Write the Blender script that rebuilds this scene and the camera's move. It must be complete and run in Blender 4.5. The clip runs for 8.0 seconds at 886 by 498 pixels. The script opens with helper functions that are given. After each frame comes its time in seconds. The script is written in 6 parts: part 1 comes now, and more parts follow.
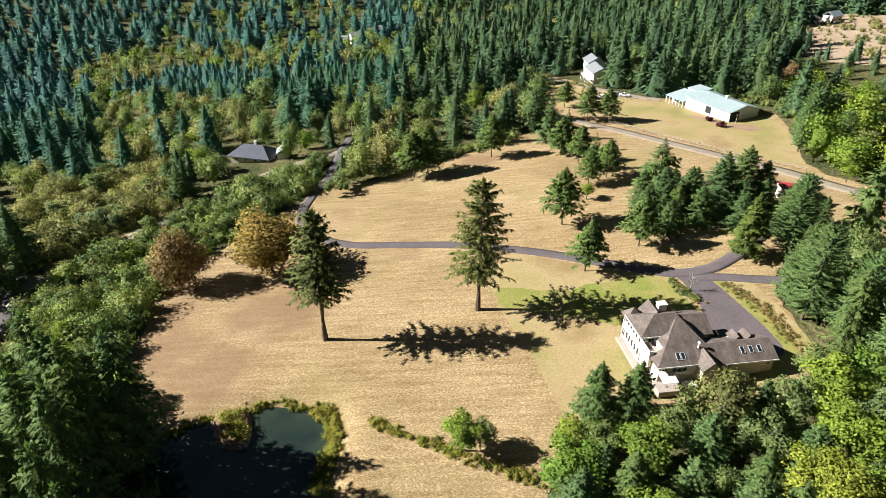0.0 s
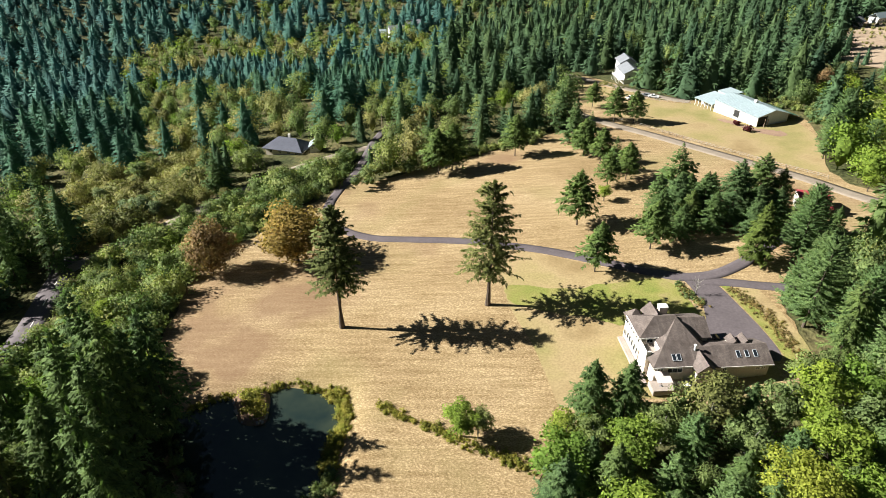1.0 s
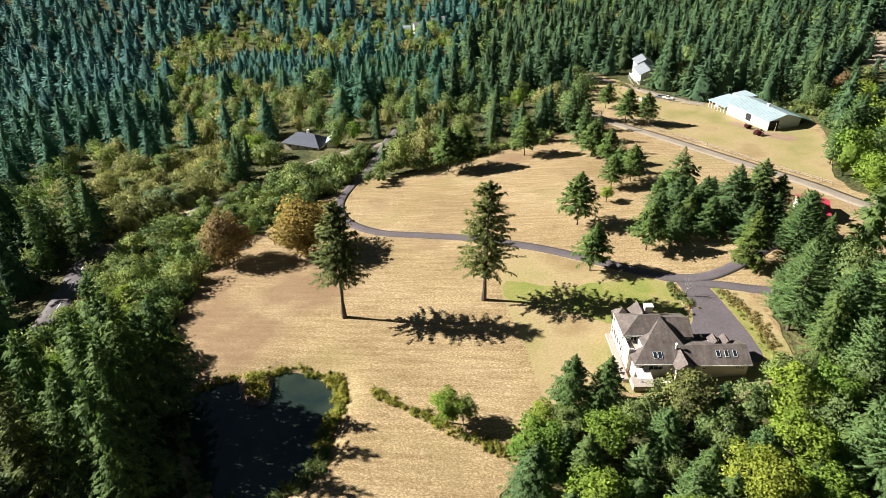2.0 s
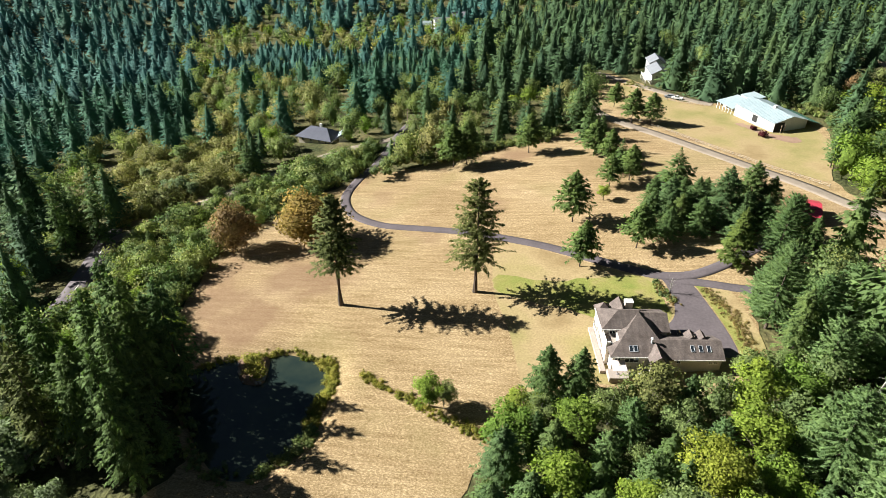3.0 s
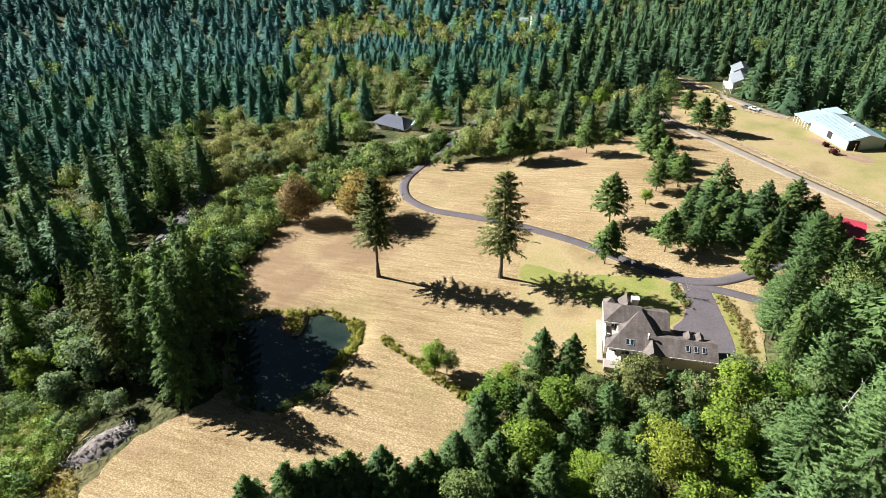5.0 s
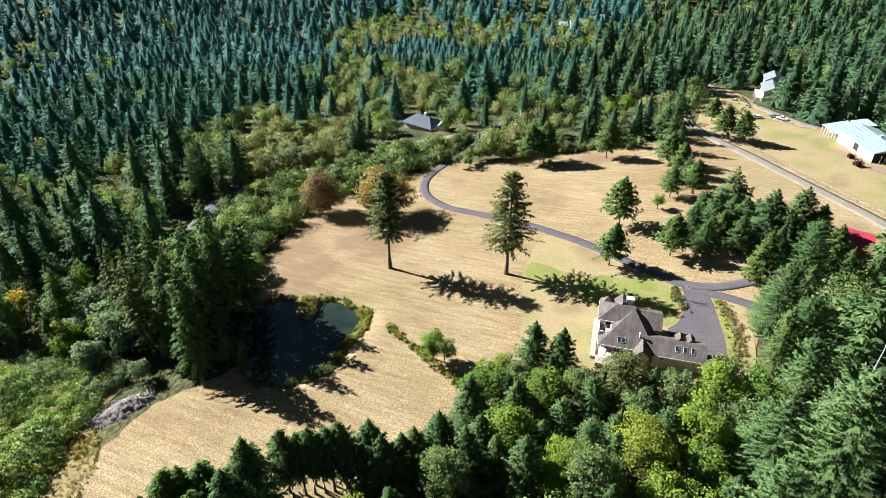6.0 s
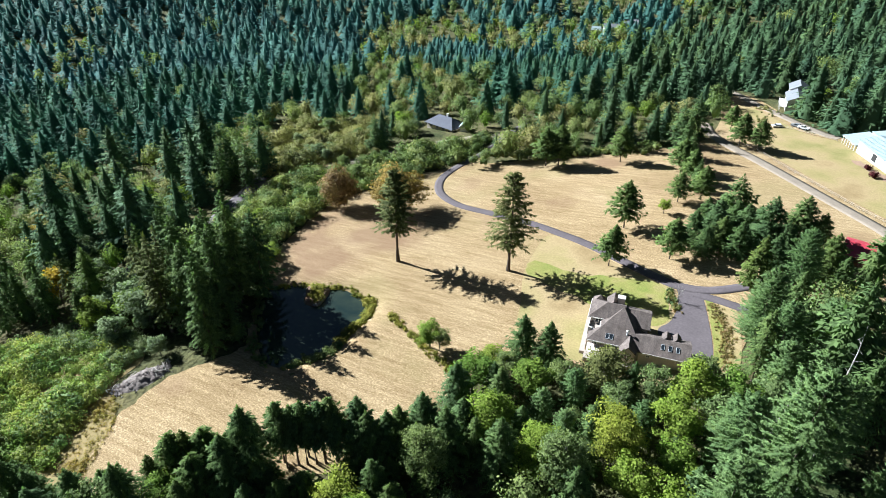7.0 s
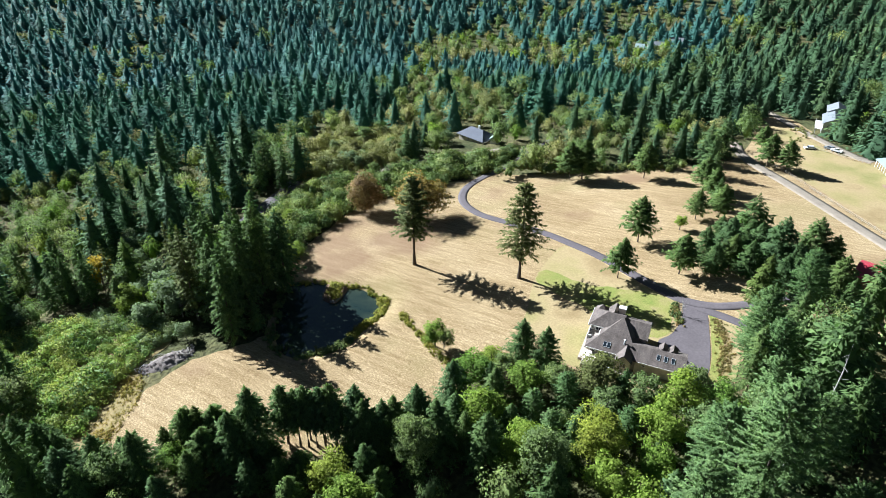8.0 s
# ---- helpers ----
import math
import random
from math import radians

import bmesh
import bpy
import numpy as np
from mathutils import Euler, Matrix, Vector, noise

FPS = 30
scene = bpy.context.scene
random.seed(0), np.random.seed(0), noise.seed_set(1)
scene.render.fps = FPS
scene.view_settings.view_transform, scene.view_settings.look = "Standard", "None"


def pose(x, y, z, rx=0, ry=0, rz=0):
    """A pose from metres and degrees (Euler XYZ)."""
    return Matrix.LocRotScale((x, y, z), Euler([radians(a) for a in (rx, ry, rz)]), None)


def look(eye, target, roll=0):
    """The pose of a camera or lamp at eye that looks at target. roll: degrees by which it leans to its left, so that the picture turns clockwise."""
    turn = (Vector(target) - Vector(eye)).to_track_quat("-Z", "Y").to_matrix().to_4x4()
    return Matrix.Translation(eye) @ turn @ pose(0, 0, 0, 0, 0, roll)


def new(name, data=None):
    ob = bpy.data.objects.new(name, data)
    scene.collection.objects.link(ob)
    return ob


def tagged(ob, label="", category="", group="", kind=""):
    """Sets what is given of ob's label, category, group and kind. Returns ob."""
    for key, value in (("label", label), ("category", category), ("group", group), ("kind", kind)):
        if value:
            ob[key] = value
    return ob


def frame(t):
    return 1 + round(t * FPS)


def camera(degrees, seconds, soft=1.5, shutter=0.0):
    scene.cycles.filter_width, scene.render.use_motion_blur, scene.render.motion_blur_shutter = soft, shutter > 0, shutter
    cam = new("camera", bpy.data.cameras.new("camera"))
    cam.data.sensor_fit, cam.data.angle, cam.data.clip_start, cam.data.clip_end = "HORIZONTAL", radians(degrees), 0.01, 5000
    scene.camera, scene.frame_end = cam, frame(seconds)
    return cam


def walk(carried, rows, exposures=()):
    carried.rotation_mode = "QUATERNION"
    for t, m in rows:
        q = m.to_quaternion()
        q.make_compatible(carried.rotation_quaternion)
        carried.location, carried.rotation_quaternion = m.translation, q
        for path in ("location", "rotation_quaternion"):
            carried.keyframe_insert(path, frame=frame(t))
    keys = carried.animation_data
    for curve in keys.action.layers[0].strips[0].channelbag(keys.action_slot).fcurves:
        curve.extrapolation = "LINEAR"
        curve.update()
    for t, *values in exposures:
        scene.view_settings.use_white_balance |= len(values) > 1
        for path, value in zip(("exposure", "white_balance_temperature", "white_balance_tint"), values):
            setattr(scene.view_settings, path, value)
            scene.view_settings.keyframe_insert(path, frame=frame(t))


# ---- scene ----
from mathutils import geometry

cam = camera(71.2, 8.0, soft=0.8)
METRES, EYE, TILT, LEAN, TURN = 80.0, 80.0, -30.26, 0.0, 0.0
EXPOSE, SUN, SKY = 1.49, 5.0, 0.0095
ROWS = [
    (0.0, 0.0, 0.0, 0.0, -0.0, 0.0, -0.0),
    (0.5, 0.0292, -0.0399, 0.0065, 1.64, -0.41, -0.94),
    (1.0, 0.062, -0.0786, 0.0134, 3.31, -0.79, -1.93),
    (1.5, 0.1006, -0.1156, 0.0191, 4.69, -1.11, -2.7),
    (3.0, 0.2409, -0.2164, 0.0288, 7.93, -2.12, -4.6),
    (3.5, 0.2932, -0.2481, 0.0293, 9.7, -2.54, -5.6),
    (4.0, 0.3485, -0.2789, 0.0295, 12.01, -2.96, -6.9),
    (4.5, 0.4064, -0.3085, 0.0295, 14.47, -3.41, -8.27),
    (6.0, 0.5917, -0.3881, 0.036, 20.75, -4.45, -11.64),
    (6.5, 0.6561, -0.4119, 0.0402, 22.11, -4.69, -12.36),
    (7.0, 0.7218, -0.4342, 0.0449, 24.18, -5.08, -13.45),
    (7.5, 0.7897, -0.4536, 0.0503, 26.7, -5.15, -14.69),
    (8.0, 0.8592, -0.4692, 0.0563, 28.6, -5.08, -15.6),
]
# The drone's path: metres from the first eye, turn, pitch and roll in degrees
walk(cam, [(t, pose(0, 0, EYE, TILT, LEAN, TURN) @ pose(METRES * x, METRES * y, METRES * z, 90 + pitch, roll, yaw)) for t, x, y, z, yaw, pitch, roll in ROWS],
     exposures=[(0.0, EXPOSE, 6500, 10), (4.0, EXPOSE + 0.10, 6330, 10), (8.0, EXPOSE + 0.23, 5500, 7)])

# ---- sky and sun ----
SUN_UP = 31.0
TO_SUN = Vector((-1.0, 0.10, math.tan(radians(SUN_UP)))).normalized()
world = bpy.data.worlds.new("sky")
scene.world = world
world.use_nodes = True
sky = world.node_tree.nodes.new("ShaderNodeTexSky")
sky.sky_type = "NISHITA"
sky.sun_disc = False
sky.sun_elevation = radians(SUN_UP)
sky.sun_rotation = radians(274)
sky.air_density = 1.3
sky.dust_density = 0.4
sky.ozone_density = 1.6
world.node_tree.links.new(sky.outputs[0], world.node_tree.nodes["Background"].inputs["Color"])
world.node_tree.nodes["Background"].inputs["Strength"].default_value = SKY
sun = new("sun", bpy.data.lights.new("sun", "SUN"))
sun.data.energy, sun.data.angle, sun.data.color = SUN, radians(0.53), (0.98, 0.965, 0.905)
sun.matrix_world = look((0, 0, 300), Vector((0, 0, 300)) - TO_SUN)


# ---- materials ----
def shader(name, rough=0.9, metal=0.0, spec=0.3):
    m = bpy.data.materials.new(name)
    m.use_nodes = True
    b = m.node_tree.nodes["Principled BSDF"]
    b.inputs["Roughness"].default_value = rough
    b.inputs["Metallic"].default_value = metal
    b.inputs["Specular IOR Level"].default_value = spec
    return m, m.node_tree.nodes, m.node_tree.links, b


def noise_of(nodes, links, scale, detail=4.0, stretch=None, turn=0.0, coords="Object"):
    n = nodes.new("ShaderNodeTexNoise")
    n.inputs["Scale"].default_value = scale
    n.inputs["Detail"].default_value = detail
    c = nodes.new("ShaderNodeTexCoord")
    mp = nodes.new("ShaderNodeMapping")
    mp.inputs["Rotation"].default_value = (0, 0, radians(turn))
    if stretch:
        mp.inputs["Scale"].default_value = stretch
    links.new(c.outputs[coords], mp.inputs[0])
    links.new(mp.outputs[0], n.inputs["Vector"])
    return n.outputs["Fac"]


def ramp(nodes, links, fac, stops):
    r = nodes.new("ShaderNodeValToRGB")
    el = r.color_ramp.elements
    while len(el) < len(stops):
        el.new(0.5)
    for e, (p, c) in zip(el, stops):
        e.position, e.color = p, (*c, 1)
    links.new(fac, r.inputs[0])
    return r.outputs[0]


def mix(nodes, links, fac, a, b, how="MIX"):
    m = nodes.new("ShaderNodeMix")
    m.data_type, m.blend_type = "RGBA", how
    for value, slot in ((fac, m.inputs[0]), (a, m.inputs[6]), (b, m.inputs[7])):
        if isinstance(value, bpy.types.NodeSocket):
            links.new(value, slot)
        else:
            slot.default_value = value if isinstance(value, float) else (*value, 1)
    return m.outputs[2]


def bump(nodes, links, b, fac, strength, distance):
    n = nodes.new("ShaderNodeBump")
    n.inputs["Strength"].default_value = strength
    n.inputs["Distance"].default_value = distance
    links.new(fac, n.inputs["Height"])
    links.new(n.outputs[0], b.inputs["Normal"])


def plain(name, a, b_, scale, rough=0.85, metal=0.0, spec=0.3, relief=0.0, stretch=None, fine=0.0):
    """Two tones mixed by noise at two scales, with relief in metres."""
    m, n, l, b = shader(name, rough, metal, spec)
    f1 = noise_of(n, l, scale, 4, stretch)
    f2 = noise_of(n, l, scale * 7.3, 3, stretch)
    c1 = ramp(n, l, f1, [(0.3, a), (0.7, b_)])
    c2 = ramp(n, l, f2, [(0.3, tuple(v * 0.8 for v in a)), (0.7, tuple(min(1, v * 1.12) for v in b_))])
    l.new(mix(n, l, 0.4, c1, c2), b.inputs["Base Color"])
    if relief:
        bump(n, l, b, f2, 0.6, relief)
    return m


def leafy(name, tones, gloss=0.45, through_leaf=0.22, patch=0.25, glow=(1.05, 1.25, 0.7), vary=1.0):
    """Foliage: tone by tree and by leaf, with light passing through the blades."""
    m, n, l, b = shader(name, 0.75, 0, gloss * 0.2)
    geo = n.new("ShaderNodeNewGeometry")
    info = n.new("ShaderNodeObjectInfo")
    att = n.new("ShaderNodeAttribute")
    att.attribute_name = "tint"
    add = n.new("ShaderNodeMath")
    l.new(info.outputs["Random"], add.inputs[0])
    l.new(att.outputs["Fac"], add.inputs[1])
    frac = n.new("ShaderNodeMath")
    frac.operation = "FRACT"
    l.new(add.outputs[0], frac.inputs[0])
    by_tree = ramp(n, l, frac.outputs[0], [(i / (len(tones) - 1), t) for i, t in enumerate(tones)])
    leaf = ramp(n, l, geo.outputs["Random Per Island"], [(0.0, tuple(1 - vary * k for k in (0.38, 0.38, 0.45))), (1.0, tuple(1 + vary * k for k in (0.3, 0.3, 0.15)))])
    col = mix(n, l, 1.0, by_tree, leaf, "MULTIPLY")
    big = noise_of(n, l, patch, 3)
    col = mix(n, l, 0.6, col, mix(n, l, 1.0, col, ramp(n, l, big, [(0.35, (0.65, 0.7, 0.7)), (0.65, (1.35, 1.25, 1.05))]), "MULTIPLY"))
    l.new(col, b.inputs["Base Color"])
    tr = n.new("ShaderNodeBsdfTranslucent")
    l.new(mix(n, l, 1.0, col, glow, "MULTIPLY"), tr.inputs["Color"])
    ms = n.new("ShaderNodeMixShader")
    ms.inputs[0].default_value = through_leaf
    l.new(b.outputs[0], ms.inputs[1])
    l.new(tr.outputs[0], ms.inputs[2])
    l.new(ms.outputs[0], n["Material Output"].inputs["Surface"])
    return m


# dry mown hay: swathes, stubble, bare earth and greener hollows
def hay():
    m, n, l, b = shader("mown_hay", 0.95, 0, 0.1)
    straw = ramp(n, l, noise_of(n, l, 0.035, 5), [(0.25, (0.225, 0.158, 0.082)), (0.5, (0.29, 0.212, 0.116)), (0.8, (0.36, 0.275, 0.165))])
    rows = noise_of(n, l, 0.42, 4, (0.24, 2.4, 1), 8)
    fleck = noise_of(n, l, 3.0, 6, (0.75, 1.15, 1), 25)
    fine = noise_of(n, l, 5.5, 4)
    col = mix(n, l, 0.75, straw, mix(n, l, 1.0, straw, ramp(n, l, rows, [(0.34, (0.80, 0.77, 0.72)), (0.5, (1.0, 1.0, 1.0)), (0.64, (1.18, 1.20, 1.23))]), "MULTIPLY"))
    col = mix(n, l, 0.8, col, mix(n, l, 1.0, col, ramp(n, l, fleck, [(0.36, (0.70, 0.66, 0.60)), (0.48, (0.96, 0.95, 0.93)), (0.56, (1.12, 1.12, 1.12)), (0.64, (1.50, 1.54, 1.60))]), "MULTIPLY"))
    col = mix(n, l, 0.55, col, mix(n, l, 1.0, col, ramp(n, l, fine, [(0.36, (0.55, 0.5, 0.45)), (0.64, (1.35, 1.35, 1.35))]), "MULTIPLY"))
    earth = ramp(n, l, noise_of(n, l, 0.05, 6), [(0.57, (0, 0, 0)), (0.68, (0.6, 0.6, 0.6))])
    rough_edge = noise_of(n, l, 0.12, 5)
    for cx, cy, reach in ((-38, 113, 17), (-60, 112, 12), (-46, 92, 16), (-56, 100, 14), (99, 216, 9), (-64, 122, 8), (-40, 168, 5), (12, 200, 10)):
        near = n.new("ShaderNodeVectorMath")
        near.operation = "DISTANCE"
        near.inputs[1].default_value = (cx, cy, 0)
        tc = n.new("ShaderNodeTexCoord")
        l.new(tc.outputs["Object"], near.inputs[0])
        k = n.new("ShaderNodeMapRange")
        k.inputs["From Min"].default_value, k.inputs["From Max"].default_value = reach * 1.2, reach * 0.2
        l.new(near.outputs["Value"], k.inputs["Value"])
        worn = n.new("ShaderNodeMath")
        worn.operation = "MULTIPLY"
        l.new(k.outputs[0], worn.inputs[0])
        l.new(rough_edge, worn.inputs[1])
        patch = ramp(n, l, worn.outputs[0], [(0.12, (0, 0, 0)), (0.42, (1, 1, 1))])
        earth = mix(n, l, 1.0, earth, patch, "LIGHTEN")
    col = mix(n, l, earth, col, mix(n, l, 0.68, col, (0.185, 0.112, 0.068)))
    green = ramp(n, l, noise_of(n, l, 0.028, 4, None, 70), [(0.56, (0, 0, 0)), (0.72, (0.5, 0.5, 0.5))])
    col = mix(n, l, green, col, (0.20, 0.175, 0.07))
    l.new(col, b.inputs["Base Color"])
    s = n.new("ShaderNodeMath")
    l.new(fleck, s.inputs[0])
    l.new(rows, s.inputs[1])
    bump(n, l, b, s.outputs[0], 0.7, 0.2)
    return m


def lawn_grass():
    m, n, l, b = shader("watered_lawn", 0.9, 0, 0.15)
    c = ramp(n, l, noise_of(n, l, 0.16, 6), [(0.30, (0.27, 0.215, 0.10)), (0.46, (0.215, 0.205, 0.062)), (0.68, (0.14, 0.175, 0.035))])
    f = noise_of(n, l, 3.0, 5)
    l.new(mix(n, l, 1.0, c, ramp(n, l, f, [(0.3, (0.75, 0.75, 0.7)), (0.7, (1.2, 1.2, 1.2))]), "MULTIPLY"), b.inputs["Base Color"])
    bump(n, l, b, f, 0.6, 0.12)
    return m


def forest_floor():
    m, n, l, b = shader("forest_floor", 0.95, 0, 0.1)
    c = ramp(n, l, noise_of(n, l, 0.06, 6), [(0.3, (0.04, 0.052, 0.02)), (0.5, (0.088, 0.086, 0.038)), (0.72, (0.155, 0.13, 0.064))])
    f = noise_of(n, l, 0.9, 6)
    l.new(mix(n, l, 1.0, c, ramp(n, l, f, [(0.3, (0.5, 0.5, 0.5)), (0.7, (1.3, 1.3, 1.2))]), "MULTIPLY"), b.inputs["Base Color"])
    bump(n, l, b, f, 1.0, 0.8)
    return m


def shingles():
    m, n, l, b = shader("roof_shingles", 0.9, 0, 0.2)
    c = ramp(n, l, noise_of(n, l, 0.5, 4), [(0.3, (0.118, 0.094, 0.083)), (0.7, (0.178, 0.146, 0.130))])
    tab = n.new("ShaderNodeTexBrick")
    tab.inputs["Scale"].default_value = 1.0
    tab.inputs["Brick Width"].default_value, tab.inputs["Row Height"].default_value, tab.inputs["Mortar Size"].default_value = 0.33, 0.16, 0.012
    tab.inputs["Color1"].default_value, tab.inputs["Color2"].default_value, tab.inputs["Mortar"].default_value = (1.1, 1.1, 1.1, 1), (0.82, 0.82, 0.84, 1), (0.5, 0.5, 0.5, 1)
    tc = n.new("ShaderNodeTexCoord")
    l.new(tc.outputs["Object"], tab.inputs["Vector"])
    streak = ramp(n, l, noise_of(n, l, 0.9, 3, (1.5, 0.3, 0.3)), [(0.35, (0.82, 0.82, 0.82)), (0.65, (1.14, 1.13, 1.12))])
    l.new(mix(n, l, 1.0, mix(n, l, 1.0, c, tab.outputs[0], "MULTIPLY"), streak, "MULTIPLY"), b.inputs["Base Color"])
    return m


HAY, LAWN, FLOOR, SHINGLE = hay(), lawn_grass(), forest_floor(), shingles()
ASPHALT = plain("asphalt", (0.082, 0.068, 0.072), (0.118, 0.098, 0.103), 0.25, 0.85, relief=0.02)
GRAVEL = plain("gravel_track", (0.180, 0.146, 0.112), (0.27, 0.222, 0.172), 0.3, 0.95, relief=0.05)
CONCRETE = plain("concrete", (0.30, 0.25, 0.215), (0.38, 0.32, 0.28), 0.4, 0.9)
BARK = plain("fir_bark", (0.055, 0.042, 0.032), (0.13, 0.10, 0.078), 1.2, 0.95, relief=0.08, stretch=(2, 2, 0.4))
PALE_BARK = plain("alder_bark", (0.19, 0.175, 0.15), (0.33, 0.31, 0.28), 1.5, 0.9, relief=0.03)
RANK_GRASS = plain("rank_grass", (0.19, 0.155, 0.06), (0.30, 0.215, 0.095), 0.25, 0.95, relief=0.1)
DEAD = plain("dead_wood", (0.30, 0.27, 0.235), (0.46, 0.43, 0.39), 1.5, 0.9)
FIR = leafy("fir_needles", [(0.094, 0.148, 0.060), (0.110, 0.166, 0.066), (0.092, 0.148, 0.072), (0.128, 0.176, 0.062)], through_leaf=0.34)
YOUNG_FIR = leafy("green_young_needles", [(0.105, 0.158, 0.056), (0.120, 0.172, 0.058)], through_leaf=0.28)
FIR_YELLOW = leafy("young_fir_needles", [(0.102, 0.138, 0.036), (0.090, 0.126, 0.040)])
OLD_FIR = leafy("old_fir_needles", [(0.115, 0.128, 0.046), (0.105, 0.125, 0.050)], through_leaf=0.2, patch=0.5)
PINE = leafy("pine_needles", [(0.133, 0.205, 0.091), (0.151, 0.224, 0.101), (0.114, 0.190, 0.086)], through_leaf=0.34, patch=0.4)
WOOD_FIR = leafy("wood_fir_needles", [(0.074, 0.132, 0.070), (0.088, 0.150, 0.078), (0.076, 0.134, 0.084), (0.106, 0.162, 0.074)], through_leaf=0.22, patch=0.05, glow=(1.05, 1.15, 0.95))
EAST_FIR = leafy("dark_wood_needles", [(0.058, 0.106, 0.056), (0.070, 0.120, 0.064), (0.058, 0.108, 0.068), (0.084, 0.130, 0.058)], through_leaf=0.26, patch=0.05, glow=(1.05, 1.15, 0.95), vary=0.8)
# aerial haze put into the needles: bluer, paler and flatter with distance
HAZED_FAR_FIR = leafy("hazed_far_needles", [(0.064, 0.147, 0.101), (0.077, 0.165, 0.112), (0.066, 0.152, 0.119), (0.092, 0.176, 0.106)], through_leaf=0.42, patch=0.03, glow=(1.0, 1.15, 1.15), vary=0.4)
HAZED_DISTANT_FIR = leafy("hazed_distant_needles", [(0.073, 0.171, 0.155), (0.087, 0.189, 0.169), (0.075, 0.176, 0.176), (0.098, 0.198, 0.160)], through_leaf=0.46, patch=0.02, glow=(1.0, 1.15, 1.25), vary=0.3)
ALDER = leafy("alder_leaves", [(0.135, 0.19, 0.085), (0.18, 0.225, 0.092), (0.15, 0.205, 0.095), (0.225, 0.25, 0.10)], through_leaf=0.32)
MAPLE = leafy("maple_leaves", [(0.155, 0.235, 0.048), (0.225, 0.285, 0.052), (0.14, 0.225, 0.05), (0.25, 0.28, 0.055)], through_leaf=0.34)
RUST = leafy("rusty_leaves", [(0.25, 0.165, 0.10), (0.265, 0.18, 0.105)], patch=0.4)
ORANGE = leafy("golden_leaves", [(0.26, 0.185, 0.065), (0.28, 0.20, 0.068)], patch=0.4)
YELLOW = leafy("yellow_leaves", [(0.42, 0.27, 0.02), (0.40, 0.28, 0.02)])
DULL = leafy("brownish_leaves", [(0.155, 0.165, 0.065), (0.175, 0.165, 0.07)])
SHRUB = leafy("bramble_leaves", [(0.11, 0.168, 0.072), (0.17, 0.218, 0.085), (0.24, 0.258, 0.095), (0.135, 0.19, 0.10)], patch=0.08)
BRAMBLE = leafy("low_bramble_leaves", [(0.14, 0.215, 0.09), (0.205, 0.265, 0.095), (0.28, 0.29, 0.095), (0.165, 0.235, 0.12)], patch=0.10, through_leaf=0.32)
PALE_SHRUB = leafy("pale_scrub_leaves", [(0.22, 0.215, 0.095), (0.27, 0.25, 0.115), (0.18, 0.195, 0.09)], patch=0.08)
WILLOW = leafy("willow_leaves", [(0.19, 0.235, 0.145), (0.165, 0.22, 0.125), (0.23, 0.27, 0.155)], patch=0.1)
STRAW_GRASS = leafy("dry_grass_blades", [(0.30, 0.225, 0.08), (0.34, 0.25, 0.095), (0.25, 0.22, 0.08)], patch=0.15, through_leaf=0.35)
REED = leafy("reed_leaves", [(0.23, 0.225, 0.05), (0.30, 0.26, 0.075), (0.19, 0.22, 0.05)], through_leaf=0.35)
MAROON = leafy("maroon_leaves", [(0.075, 0.018, 0.024), (0.09, 0.022, 0.03)])
HEATHER = leafy("heather_leaves", [(0.25, 0.165, 0.085), (0.27, 0.205, 0.095), (0.22, 0.205, 0.075)], through_leaf=0.3)
STUCCO = plain("cream_stucco", (0.50, 0.44, 0.37), (0.60, 0.53, 0.45), 0.6, 0.85)
TRIM = plain("white_trim", (0.72, 0.69, 0.64), (0.80, 0.77, 0.72), 0.8, 0.6)
WHITE_METAL = plain("white_metal_siding", (0.52, 0.51, 0.49), (0.60, 0.59, 0.57), 0.25, 0.55)
ROOF_METAL = plain("pale_metal_roof", (0.32, 0.40, 0.43), (0.40, 0.48, 0.50), 0.2, 0.45, 0.2)
TEAL = plain("teal_metal_roof", (0.035, 0.12, 0.095), (0.055, 0.16, 0.125), 0.3, 0.5)
RED_METAL = plain("red_metal_roof", (0.36, 0.035, 0.055), (0.46, 0.05, 0.075), 0.3, 0.45)
GREY_ROOF = plain("grey_roof", (0.15, 0.16, 0.175), (0.20, 0.21, 0.225), 0.3, 0.8)
DARK_ROOF = plain("dark_blue_roof", (0.055, 0.06, 0.085), (0.085, 0.09, 0.12), 0.3, 0.7)
GREY_SIDING = plain("grey_siding", (0.42, 0.44, 0.47), (0.52, 0.54, 0.57), 0.4, 0.7)
WOOD = plain("weathered_wood", (0.20, 0.15, 0.11), (0.32, 0.25, 0.19), 0.8, 0.9)
STONE = plain("grey_stone", (0.19, 0.168, 0.165), (0.31, 0.28, 0.272), 1.2, 0.9, relief=0.05)
EARTH = plain("bare_earth", (0.20, 0.125, 0.085), (0.30, 0.20, 0.135), 0.3, 0.95, relief=0.06)
MULCH = plain("bark_mulch", (0.15, 0.09, 0.06), (0.24, 0.155, 0.10), 0.8, 0.95, relief=0.05)
# near-black paint that stands for shade inside openings
OPENING_SHADE = plain("painted_opening_shade", (0.02, 0.02, 0.022), (0.035, 0.033, 0.03), 1.0, 0.8)
CAR_WHITE = plain("white_car_paint", (0.72, 0.72, 0.72), (0.78, 0.78, 0.78), 0.5, 0.3, 0, 0.5)
RUBBER = plain("tyre_rubber", (0.02, 0.02, 0.02), (0.03, 0.03, 0.03), 1.0, 0.8)
FABRIC = plain("blush_canvas", (0.60, 0.50, 0.46), (0.70, 0.60, 0.55), 1.0, 0.9)

